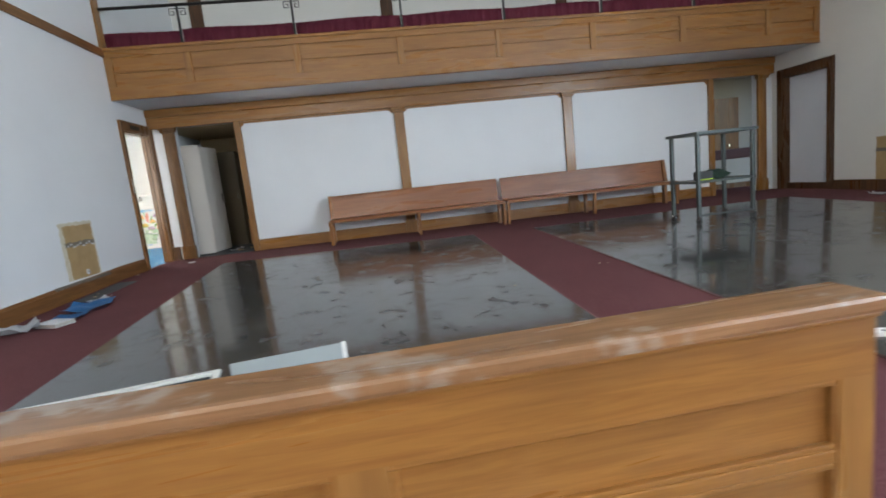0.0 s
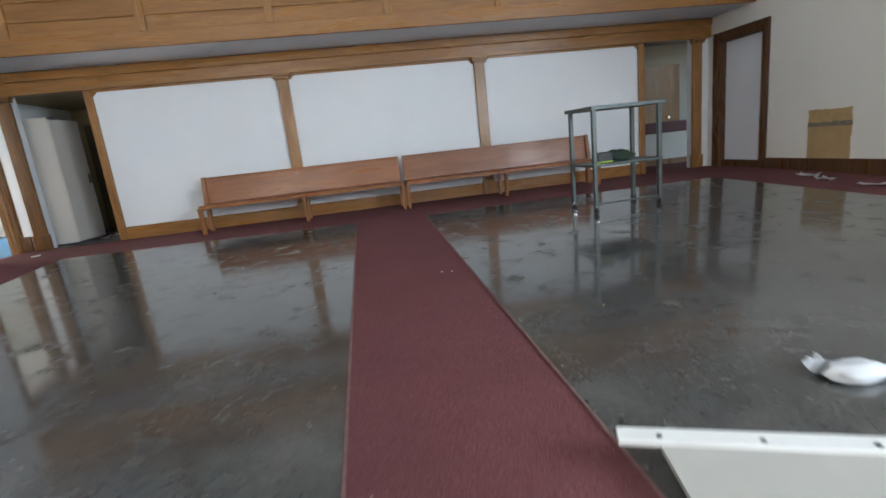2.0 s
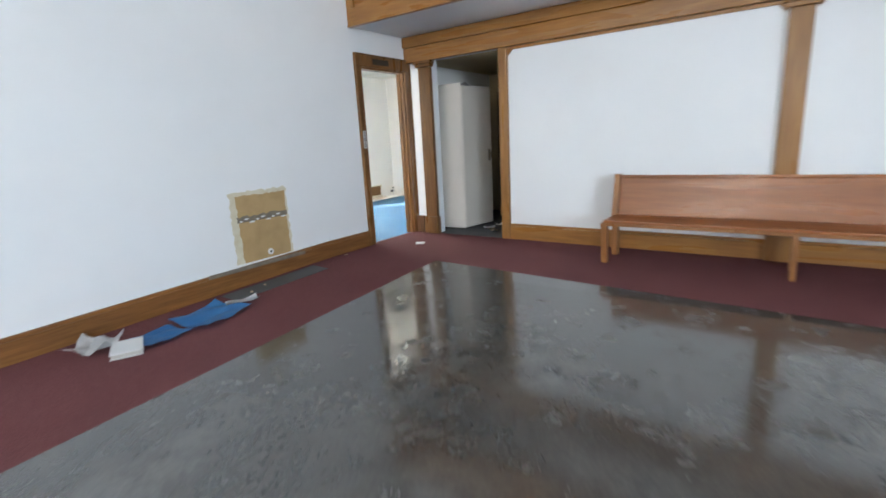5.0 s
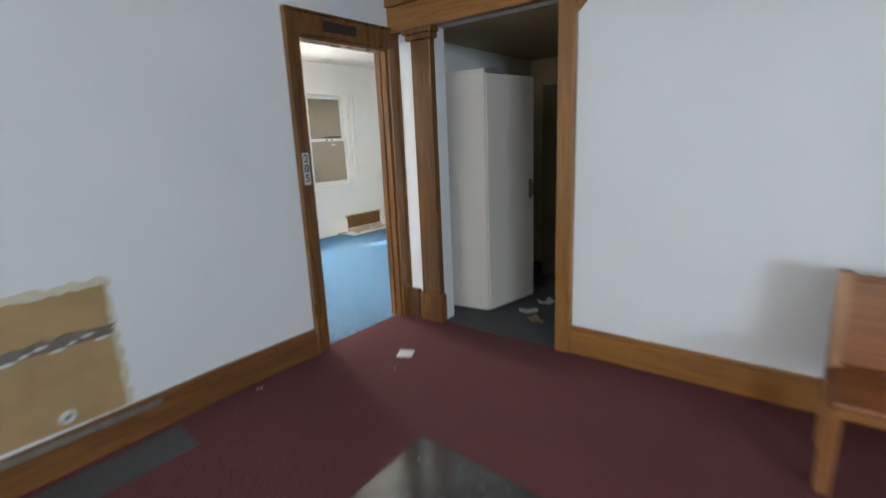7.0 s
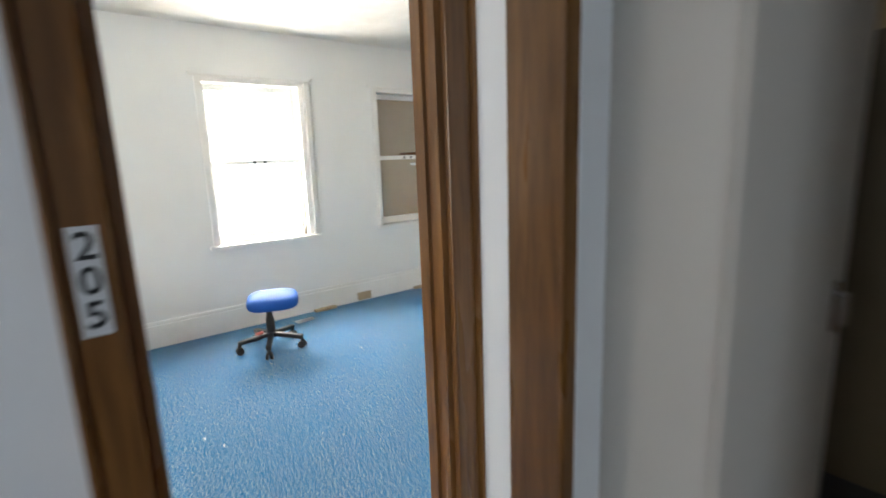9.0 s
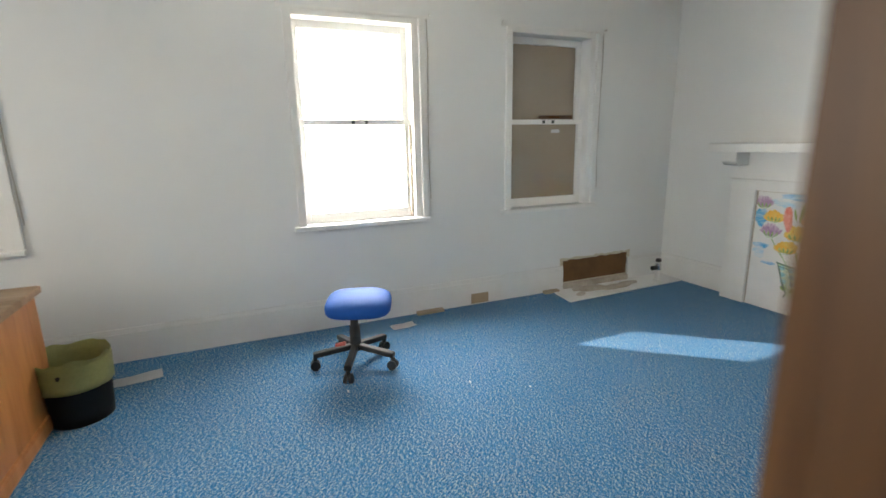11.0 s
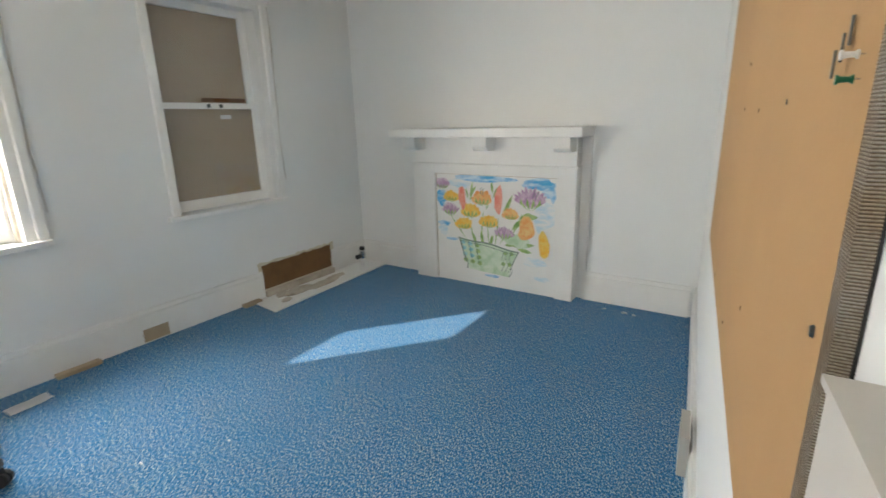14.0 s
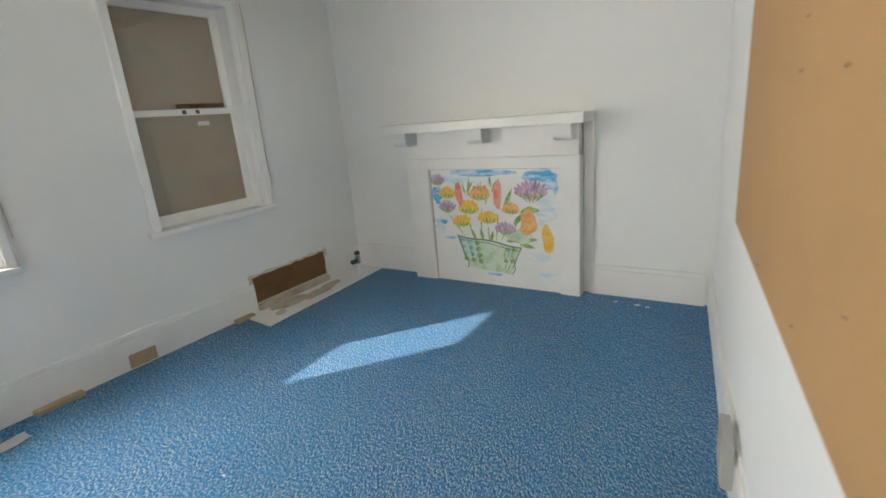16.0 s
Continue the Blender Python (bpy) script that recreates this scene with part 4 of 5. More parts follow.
bm = prism(bmesh.new(), [(WX0, 8.86), (WX1, RY), (-4.0, RY), (-4.0, 9.05), (XL, 9.05), (XL, 8.86)], 0, RC)
setting("wall_board", bm, ROOM, "white room wall carrying the pinboard", "wall")


def on_wall(y, out):
    f = (y - 8.86) / (RY - 8.86)
    return WX0 + (WX1 - WX0) * f - out


bm = bmesh.new()
for out, h0, h1 in ((0.022, 0.0, 0.20), (0.014, 0.20, 0.235)):
    prism(bm, [(on_wall(8.88, out), 8.88), (on_wall(RY, out), RY), (on_wall(RY, 0), RY), (on_wall(8.88, 0), 8.88)], h0, h1)
setting("baseboard_room_1", bm, GLOSS, "tall white painted baseboard", "baseboard")


def base_x(name, y0, y1):
    bm = B(L, L + 0.024, y0, y1, 0, 0.20)
    box(bm, L, L + 0.016, y0, y1, 0.20, 0.235, bevel=0.004)
    return setting(name, bm, GLOSS, "tall white painted baseboard", "baseboard")


base_x("baseboard_room_2", RY0, 9.30)
base_x("baseboard_room_3", 9.303, 11.33)
base_x("baseboard_room_4", 12.14, RY)
for n, (x0, x1) in enumerate(((L + 0.024, -6.885), (-5.32, -4.54))):
    bm = B(x0, x1, RY - 0.024, RY, 0, 0.20)
    box(bm, x0, x1, RY - 0.016, RY, 0.20, 0.235, bevel=0.004)
    setting("baseboard_room_%d" % (n + 5), bm, GLOSS, "tall white painted baseboard", "baseboard")


def sash_window(n, y0, y1, papered):
    label = "white painted sash window covered with brown paper" if papered else "white painted sash window, bright with sunlight"
    t = tagged(new("window_%d" % n), label, "window", kind="structure")
    t.matrix_basis = Matrix.Translation((L, (y0 + y1) / 2, WZ0))
    part("window_sill", B(L - 0.02, L + 0.055, y0 - 0.04, y1 + 0.012, WZ0 - 0.035, WZ0, bevel=0.006), GLOSS, t)
    bm = B(L - 0.27, L + 0.024, y0 - 0.006, y0 + 0.05, WZ0, WZ1, bevel=0.004)
    box(bm, L - 0.27, L + 0.004, y1 - 0.10, y1 + 0.001, WZ0, WZ1)
    box(bm, L - 0.06, L + 0.026, y1 - 0.045, y1 + 0.006, WZ0, WZ1, bevel=0.006)
    box(bm, L - 0.27, L + 0.012, y0 + 0.05, y1 - 0.10, WZ1 - 0.04, WZ1)
    part("window_frame", bm, GLOSS, t)
    part("picture_batten", B(L, L + 0.016, y0 - 0.05, y1 + 0.05, WZ1, WZ1 + 0.022, bevel=0.004), GLOSS, t)
    for yy in (y0 - 0.045, y1 + 0.045):
        part("batten_hook", cyl(bmesh.new(), (L, yy, WZ1 + 0.03), (L + 0.04, yy, WZ1 + 0.036), 0.006, 0.009, 10), GLOSS, t)
    cord = [(L + 0.012 + 0.004 * math.sin(k * 1.7), y1 + 0.022 + 0.006 * math.sin(k * 0.9), WZ1 - 0.17 * k) for k in range(9)]
    part("blind_cord", tube(bmesh.new(), cord, 0.0028, 6), DUST, t, "thin hanging blind cord")
    zm = 1.585
    for nm, xa, za, zb, pane_x in (("upper_sash", L - 0.165, zm - 0.02, WZ1 - 0.04, L - 0.148), ("lower_sash", L - 0.115, WZ0 + 0.002, zm + 0.022, L - 0.098)):
        lower = nm == "lower_sash"
        s = 0.05
        a, b = y0 + 0.05, y1 - 0.10
        zl = za + (0.075 if lower else 0.045)
        zu = zb - (0.042 if lower else 0.055)
        bm = B(xa, xa + 0.04, a, a + s, za, zb, bevel=0.003)
        box(bm, xa, xa + 0.04, b - s, b, za, zb, bevel=0.003)
        box(bm, xa, xa + 0.04, a + s, b - s, za, zl, bevel=0.003)
        box(bm, xa, xa + 0.04, a + s, b - s, zu, zb, bevel=0.003)
        sash = part(nm, bm, GLOSS, t)
        p = part("pane", B(pane_x, pane_x + 0.004, a + s, b - s, zl, zu), GLASS, sash)
        p.visible_shadow = False
        if papered:
            part("brown_paper", B(pane_x - 0.008, pane_x - 0.004, a + s - 0.01, b - s + 0.01, zl - 0.01, zu + 0.01), BROWN_PAPER, sash, "brown paper behind the pane")
    for yy in ((y0 + y1) / 2 - 0.05, (y0 + y1) / 2 + 0.05):
        part("sash_fastener", B(L - 0.075, L - 0.062, yy - 0.012, yy + 0.012, zm - 0.012, zm + 0.014, bevel=0.003), STEEL, t, "small grey sash fastener")
    return t


for n, (a, b) in enumerate(WINS):
    t = sash_window(n + 1, a, b, n != 1)
    if n == 2:
        part("wood_wedge", B(L - 0.122, L - 0.10, 11.1, 11.46, 1.615, 1.645, bevel=0.003), DARK_Z, t, "loose brown wood strip on the sash rail")
        part("torn_label", B(L - 0.0935, L - 0.0915, 11.22, 11.31, 1.49, 1.52), PAPER, t, "torn scrap of white tape")
    if n == 1:
        part("stop_strip", B(L - 0.075, L - 0.05, 9.828, 9.85, WZ0, 1.56), DUST, t, "bare wooden parting strip")
# a white blind behind the upper panes of the sunny window
solo("roller_blind", B(L - 0.20, L - 0.197, 9.035, 9.905, 1.60, WZ1 - 0.002), BLIND, "white translucent blind behind the upper window panes", "blind")
setting("backdrop", B(-14.2, -14.0, 2.0, 22.0, -3.0, 3.6), OUTSIDE, "bright washed-out distance outside the window", "backdrop")

# opening and blind invented to house the room's fill lamp, never in view
t = tagged(new("window_4"), "unseen window with a drawn blind, added for fill light", "window", kind="structure")
part("blind", B(-6.2, -4.6, RY0 - 0.10, RY0 - 0.09, 0.9, 2.4), BLIND, t)
# hole in the baseboard with rubble
hole = thing("baseboard_hole", (L, 11.73, 0), "broken opening in the baseboard showing brown board", "wall damage")
part("back", ragged(L, 1, 11.34, 12.13, 0.07, 0.285, 8, 0.006, 0.006), BROWN_HOLE, hole)
part("torn_paint", ragged(L, 1, 11.30, 12.17, 0.05, 0.305, 9, 0.010, 0.003), PEEL, hole, "torn pale paint edge")
part("broken_sill", B(L + 0.006, L + 0.05, 11.33, 12.13, 0.0, 0.06, bevel=0.01), DUST, hole)
bm = prism(bmesh.new(), [(L + 0.0, 11.20), (L + 0.36, 11.16), (L + 0.31, 12.58), (L + 0.025, 12.59)], 0.0, 0.012)
setting("floor_bare_boards", bm, GLOSS, "white painted floorboards bare of carpet", "floor")
for k, (x, y, sx, sy, sz, a) in enumerate(((-7.50, 11.55, 0.05, 0.16, 0.03, 10), (-7.46, 11.80, 0.045, 0.20, 0.022, -8), (-7.54, 11.42, 0.03, 0.07, 0.03, 40), (-7.42, 11.36, 0.025, 0.05, 0.02, 70), (-7.5, 12.0, 0.04, 0.12, 0.018, 15))):
    bm = lump((x, y, 0.013 + sz * 0.45), (sx, sy, sz), 60 + k, flat=0.45, sub=2)
    solo("plaster_rubble", bm, DUST, "broken plaster rubble below the torn baseboard", "debris", "plaster rubble")
valve = thing("radiator_valve", (-7.47, 12.36, 0.012), "old white and metal radiator valve on the floor pipe", "valve")
part("pipe", cyl(bmesh.new(), (-7.47, 12.36, 0.01), (-7.47, 12.36, 0.12), 0.020), GLOSS, valve)
part("flange", cyl(bmesh.new(), (-7.47, 12.36, 0.012), (-7.47, 12.36, 0.022), 0.045, 0.038), GLOSS, valve)
part("body", cyl(bmesh.new(), (-7.47, 12.36, 0.12), (-7.47, 12.36, 0.19), 0.032, 0.026), CHROME, valve)
part("outlet", cyl(bmesh.new(), (-7.47, 12.36, 0.145), (-7.47, 12.28, 0.145), 0.02, 0.024), INK, valve)
part("knob", cyl(bmesh.new(), (-7.47, 12.36, 0.205), (-7.47, 12.36, 0.235), 0.03, 0.024), BLACK, valve)
for k, (y, z, ln, mat) in enumerate(((10.42, 0.04, 0.17, CARD), (9.93, 0.008, 0.24, CARD), (11.17, 0.01, 0.16, CARD))):
    if k == 0:
        bm = B(L + 0.025, L + 0.032, y - ln / 2, y + ln / 2, 0.01, 0.10)
    else:
        bm = B(L + 0.03, L + 0.085, y - ln / 2, y + ln / 2, 0.002, 0.028, bevel=0.004)
    solo("wood_offcut", bm, mat, "pale broken wood offcut lying at the baseboard", "offcut", "offcuts along the baseboard")
for k, (x, y, sx, sy, a) in enumerate(((-7.32, 7.82, 0.13, 0.28, 10), (-7.43, 9.62, 0.10, 0.20, 5), (-5.9, 7.45, 0.15, 0.30, 30))):
    solo("paper_sheet", sheet(x, y, 0.004, sx, sy, a, 0.006, 70 + k), PAPER, "white paper scrap on the blue carpet", "paper", "papers on the blue carpet")
for k, (x, y, s) in enumerate(((-5.8, 8.35, 0.014), (-5.65, 8.42, 0.012), (-6.4, 9.7, 0.012), (-5.4, 8.9, 0.008), (-6.6, 9.0, 0.014), (-6.2, 10.0, 0.010), (-4.95, 12.45, 0.02), (-4.88, 12.44, 0.014), (-5.1, 12.47, 0.012), (-5.0, 10.1, 0.008))):
    solo("plaster_crumb", lump((x, y, s * 0.5), (s * 1.1, s * 0.45, s * 0.4), k + 90, sub=2), PAPER, "pale crumb on the blue carpet", "debris", "crumbs on the blue carpet")

# ---- fireplace ----
FY = RY - 0.13
FX0, FX1 = -6.88, -5.37
mantel = thing("fireplace_mantel", ((FX0 + FX1) / 2, FY, 0), "white painted wooden mantelpiece with a closed hearth", "fireplace")
PX0, PX1, PZ1 = -6.66, -5.52, 0.985
part("pilaster", B(FX0, PX0, FY, RY, 0, 1.06, bevel=0.006), GLOSS, mantel)
part("pilaster", B(PX1, FX1, FY, RY, 0, 1.06, bevel=0.006), GLOSS, mantel)
part("head_board", B(PX0, PX1, FY + 0.002, RY, PZ1, 1.06), GLOSS, mantel)
part("frieze", B(FX0 + 0.01, FX1 - 0.01, FY + 0.012, RY, 1.075, 1.30), GLOSS, mantel)
part("moulding", B(FX0 - 0.008, FX1 + 0.008, FY - 0.012, RY, 1.06, 1.075, bevel=0.004), GLOSS, mantel)
part("shelf", B(FX0 - 0.125, FX1 + 0.08, FY - 0.18, RY, 1.30, 1.372, bevel=0.008), GLOSS, mantel)
part("end_trim", B(FX1 + 0.002, FX1 + 0.075, RY - 0.03, RY, 0.235, 1.298, bevel=0.008), GLOSS, mantel)
for x in (FX0 + 0.06, (FX0 + FX1) / 2, FX1 - 0.08):
    bm = bmesh.new()
    prof = [(FY - 0.15, 1.30), (FY + 0.012, 1.30), (FY + 0.012, 1.19)] + [(FY - 0.15 + 0.06 * (1 - math.cos(a)), 1.245 - 0.055 * math.sin(a)) for a in (1.5, 1.15, 0.8, 0.4, 0.0)]
    lo = [bm.verts.new((x - 0.065, y, z)) for y, z in prof]
    hi = [bm.verts.new((x + 0.065, y, z)) for y, z in prof]
    bm.faces.new(lo)
    bm.faces.new(hi[::-1])
    for i in range(len(prof)):
        bm.faces.new((lo[i], hi[i], hi[(i + 1) % len(prof)], lo[(i + 1) % len(prof)]))
    part("corbel", bm, GLOSS, mantel)


def wash(name, paper, colour, low, high, scale, stretch):
    m, nt, b = nodes_of(name)
    n = noise_tex(nt, scale, 4, stretch, 0.6, 0.6)
    nt.links.new(ramp(nt, n, [(low, paper), (high, colour)]), b.inputs["Base Color"])
    b.inputs["Roughness"].default_value = 0.55
    return m


WHITE_C = (0.77, 0.775, 0.76)
art = thing("flower_painting", ((PX0 + PX1) / 2, FY + 0.02, 0.5), "painted board of yellow, pink and purple flowers in a green basket", "painting")
PYF = FY + 0.03
part("board", B(PX0, PX1, PYF, PYF + 0.02, 0.0, PZ1), GLOSS, art)
part("border", B(PX0, PX0 + 0.006, PYF - 0.003, PYF, 0.01, PZ1), CARD, art)
part("border", B(PX1 - 0.006, PX1, PYF - 0.003, PYF, 0.01, PZ1), CARD, art)
part("border", B(PX0 + 0.006, PX1 - 0.006, PYF - 0.003, PYF, PZ1 - 0.006, PZ1), CARD, art)
layer = [PYF]


def uv(u, v):
    """Across and down the board, 0 to 1."""
    return PX0 + u * (PX1 - PX0), PZ1 * (1 - v)


def dab(name, outline, material, label=""):
    layer[0] -= 0.00004
    bm = bmesh.new()
    vs = [bm.verts.new((x, layer[0], z)) for x, z in outline]
    bm.faces.new(vs)
    return part(name, bm, material, art, label)


def blob(u, v, ru, rv, seed, n=22, rough=0.12, turn=0.0):
    r = random.Random(seed)
    cx, cz = uv(u, v)
    ph = [r.uniform(0, 6.28) for _ in range(3)]
    out = []
    for i in range(n):
        a = 2 * math.pi * i / n
        k = 1 + rough * (math.sin(3 * a + ph[0]) + 0.6 * math.sin(5 * a + ph[1]) + 0.4 * math.sin(8 * a + ph[2]))
        x, z = ru * k * math.cos(a), rv * k * math.sin(a)
        out.append((cx + x * math.cos(turn) - z * math.sin(turn), cz + x * math.sin(turn) + z * math.cos(turn)))
    return out


def leaf(u0, v0, u1, v1, w):
    (xa, za), (xb, zb) = uv(u0, v0), uv(u1, v1)
    dx, dz = xb - xa, zb - za
    ln = math.hypot(dx, dz)
    nx, nz = -dz / ln, dx / ln
    side = [(f, w * math.sin(math.pi * f) ** 0.8) for f in (0.15, 0.35, 0.6, 0.8)]
    return [(xa, za)] + [(xa + dx * f + nx * k, za + dz * f + nz * k) for f, k in side] + [(xb, zb)] + [(xa + dx * f - nx * k, za + dz * f - nz * k) for f, k in side[::-1]]


SKYWASH = wash("blue_sky_wash", (0.60, 0.72, 0.78), (0.05, 0.36, 0.66), 0.34, 0.62, 9, (1, 1, 3))
PALEWASH = wash("pale_blue_wash", WHITE_C, (0.38, 0.62, 0.76), 0.42, 0.75, 9, (1, 1, 3))
YEL = wash("yellow_paint", (0.78, 0.62, 0.16), (0.80, 0.42, 0.03), 0.35, 0.65, 22, (1, 1, 1))
ORA = wash("orange_paint", (0.78, 0.55, 0.22), (0.75, 0.28, 0.07), 0.35, 0.65, 22, (1, 1, 1))
PINK = wash("coral_paint", (0.78, 0.42, 0.32), (0.72, 0.17, 0.12), 0.35, 0.65, 22, (2, 1, 1))
PURP = wash("purple_paint", (0.66, 0.50, 0.60), (0.36, 0.19, 0.37), 0.35, 0.62, 30, (2, 1, 1))
GRN = wash("green_paint", (0.42, 0.56, 0.22), (0.13, 0.28, 0.06), 0.35, 0.65, 25, (1, 1, 1))
PGRN = wash("pale_green_wash", (0.66, 0.74, 0.60), (0.34, 0.54, 0.30), 0.36, 0.72, 12, (1, 1, 1))
TEAL = wash("teal_paint", (0.42, 0.66, 0.70), (0.13, 0.42, 0.46), 0.35, 0.65, 18, (1, 1, 1))
LINE = wash("grey_green_line", (0.22, 0.29, 0.24), (0.09, 0.15, 0.12), 0.35, 0.65, 40, (1, 1, 1))

for k, (u, v, a, b, mt) in enumerate(((0.42, 0.035, 0.30, 0.028, SKYWASH), (0.86, 0.06, 0.14, 0.050, SKYWASH), (0.93, 0.15, 0.06, 0.09, SKYWASH), (0.05, 0.22, 0.05, 0.075, SKYWASH), (0.07, 0.46, 0.065, 0.024, SKYWASH),
                                      (0.14, 0.60, 0.06, 0.012, SKYWASH), (0.06, 0.52, 0.05, 0.05, PALEWASH), (0.90, 0.30, 0.09, 0.16, PALEWASH), (0.20, 0.10, 0.12, 0.05, PALEWASH), (0.84, 0.72, 0.10, 0.04, PALEWASH), (0.90, 0.86, 0.07, 0.02, PALEWASH), (0.5, 0.90, 0.07, 0.012, SKYWASH))):
    out = [(min(max(x, PX0 + 0.008), PX1 - 0.008), min(z, PZ1 - 0.008)) for x, z in blob(u, v, a, b, 100 + k, 26, 0.10)]
    dab("sky", out, mt)
# stems and leaves
for u0, v0, u1, v1, w in ((0.28, 0.60, 0.12, 0.36, 0.005), (0.34, 0.60, 0.30, 0.40, 0.006), (0.40, 0.62, 0.42, 0.30, 0.006), (0.47, 0.62, 0.46, 0.46, 0.006), (0.52, 0.62, 0.55, 0.36, 0.007), (0.62, 0.62, 0.74, 0.30, 0.006), (0.56, 0.60, 0.64, 0.44, 0.006),
                          (0.36, 0.62, 0.33, 0.52, 0.014), (0.42, 0.62, 0.40, 0.50, 0.016), (0.48, 0.62, 0.50, 0.52, 0.016), (0.58, 0.36, 0.66, 0.16, 0.018), (0.72, 0.34, 0.86, 0.33, 0.026), (0.72, 0.36, 0.80, 0.30, 0.018), (0.66, 0.46, 0.74, 0.36, 0.022),
                          (0.31, 0.24, 0.33, 0.06, 0.012), (0.30, 0.20, 0.36, 0.10, 0.012), (0.29, 0.22, 0.27, 0.12, 0.010), (0.50, 0.16, 0.49, 0.06, 0.012), (0.50, 0.20, 0.54, 0.10, 0.010), (0.47, 0.18, 0.45, 0.30, 0.010), (0.62, 0.58, 0.74, 0.50, 0.020), (0.66, 0.60, 0.84, 0.57, 0.022), (0.60, 0.60, 0.70, 0.58, 0.018), (0.70, 0.62, 0.82, 0.64, 0.018)):
    dab("leaf", leaf(u0, v0, u1, v1, w), GRN)
dab("foliage", blob(0.70, 0.55, 0.12, 0.055, 140, 26, 0.16), PGRN)


def flower(u, v, r, mt, seed, spiky=False):
    n = 11 if spiky else 7
    cx, cz = uv(u, v)
    rr = random.Random(seed)
    for i in range(n):
        a = math.pi * (0.02 + 0.96 * i / (n - 1))
        ln = r * rr.uniform(0.9, 1.15)
        base = (cx, cz - r * 0.45)
        tip = (cx + ln * math.cos(a), cz + ln * math.sin(a) * 0.75)
        dx, dz = tip[0] - base[0], tip[1] - base[1]
        w = r * (0.11 if spiky else 0.26)
        d = math.hypot(dx, dz)
        nx, nz = -dz / d * w, dx / d * w
        pts = [base, (base[0] + dx * 0.45 + nx, base[1] + dz * 0.45 + nz), (base[0] + dx * 0.85 + nx * 0.9, base[1] + dz * 0.85 + nz * 0.9), tip, (base[0] + dx * 0.85 - nx * 0.9, base[1] + dz * 0.85 - nz * 0.9), (base[0] + dx * 0.45 - nx, base[1] + dz * 0.45 - nz)]
        dab("petal", pts, mt)
    for s in (-0.6, -0.2, 0.2, 0.6):
        pts = [(cx + s * r * 0.2, cz - r * 0.62), (cx + s * r * 0.9 - r * 0.1, cz - r * 0.25), (cx + s * r * 1.0, cz + r * 0.08), (cx + s * r * 0.9 + r * 0.12, cz - r * 0.25)]
        dab("sepal", pts, GRN)


for k, (u, v, r, mt, sp) in enumerate(((0.06, 0.10, 0.065, PURP, True), (0.14, 0.21, 0.062, YEL, False), (0.13, 0.33, 0.072, PURP, True), (0.31, 0.33, 0.078, YEL, False), (0.41, 0.21, 0.080, ORA, False), (0.25, 0.45, 0.068, YEL, False), (0.47, 0.41, 0.070, YEL, False),
                                      (0.65, 0.33, 0.060, ORA, False), (0.60, 0.50, 0.070, PURP, True), (0.80, 0.19, 0.110, PURP, True))):
    flower(u, v, r * 1.28, mt, 160 + k, sp)
for u, v, a, b, t, mt in ((0.24, 0.21, 0.030, 0.095, 0.1, PINK), (0.55, 0.21, 0.032, 0.110, -0.05, PINK), (0.78, 0.42, 0.055, 0.085, 0.3, ORA), (0.76, 0.48, 0.05, 0.05, 0, ORA), (0.91, 0.56, 0.040, 0.105, 0.12, YEL)):
    dab("bloom", blob(u, v, a * 1.15, b * 1.1, int(u * 900), 24, 0.06, t), mt)
# basket
bk = [uv(0.21, 0.575), uv(0.72, 0.645), uv(0.66, 0.80), uv(0.64, 0.885), uv(0.30, 0.86), uv(0.26, 0.76)]
dab("basket", bk, PGRN, "pale green woven basket")
for i in range(3):
    for j in range(4):
        u, v = 0.235 + 0.062 * i + 0.008 * j, 0.615 + 0.055 * j + 0.008 * i
        dab("weave", blob(u + 0.01, v, 0.024, 0.020, 300 + i * 7 + j, 12, 0.08), TEAL if (i < 2 and j < 3) else GRN)
for i in range(2):
    for j in range(4):
        dab("weave", blob(0.61 + 0.05 * i - 0.008 * j, 0.67 + 0.05 * j, 0.020, 0.018, 330 + i * 7 + j, 12, 0.1), PGRN if j % 2 else GRN)


def stroke(pts, w):
    out_a, out_b = [], []
    for i, p in enumerate(pts):
        q = pts[min(i + 1, len(pts) - 1)]
        o = pts[max(i - 1, 0)]
        dx, dz = q[0] - o[0], q[1] - o[1]
        d = math.hypot(dx, dz) or 1
        out_a.append((p[0] - dz / d * w, p[1] + dx / d * w))
        out_b.append((p[0] + dz / d * w, p[1] - dx / d * w))
    dab("line", out_a + out_b[::-1], LINE)


stroke([uv(0.20 + 0.52 * f, 0.575 + 0.07 * f + 0.008 * math.sin(9 * f)) for f in [i / 12 for i in range(13)]], 0.006)
stroke([uv(0.22 + 0.49 * f, 0.60 + 0.07 * f + 0.006 * math.sin(8 * f + 1)) for f in [i / 12 for i in range(13)]], 0.003)
stroke([uv(0.21, 0.58), uv(0.24, 0.68), uv(0.265, 0.77), uv(0.29, 0.81), uv(0.28, 0.86)], 0.005)
stroke([uv(0.72, 0.645), uv(0.68, 0.73), uv(0.66, 0.80), uv(0.665, 0.84), uv(0.64, 0.885)], 0.004)
for u0 in (0.60, 0.63, 0.66):
    stroke([uv(u0, 0.66), uv(u0 - 0.02, 0.72), uv(u0 + 0.005, 0.78), uv(u0 - 0.02, 0.84)], 0.0025)
for i in range(3):
    stroke([uv(0.225 + 0.062 * i, 0.60), uv(0.25 + 0.06 * i, 0.70), uv(0.285 + 0.05 * i, 0.80)], 0.0025)
stroke([uv(0.82, 0.17), uv(0.835, 0.11)], 0.003)
stroke([uv(0.84, 0.18), uv(0.86, 0.12)], 0.003)
stroke([uv(0.40, 0.18), uv(0.405, 0.11)], 0.0025)
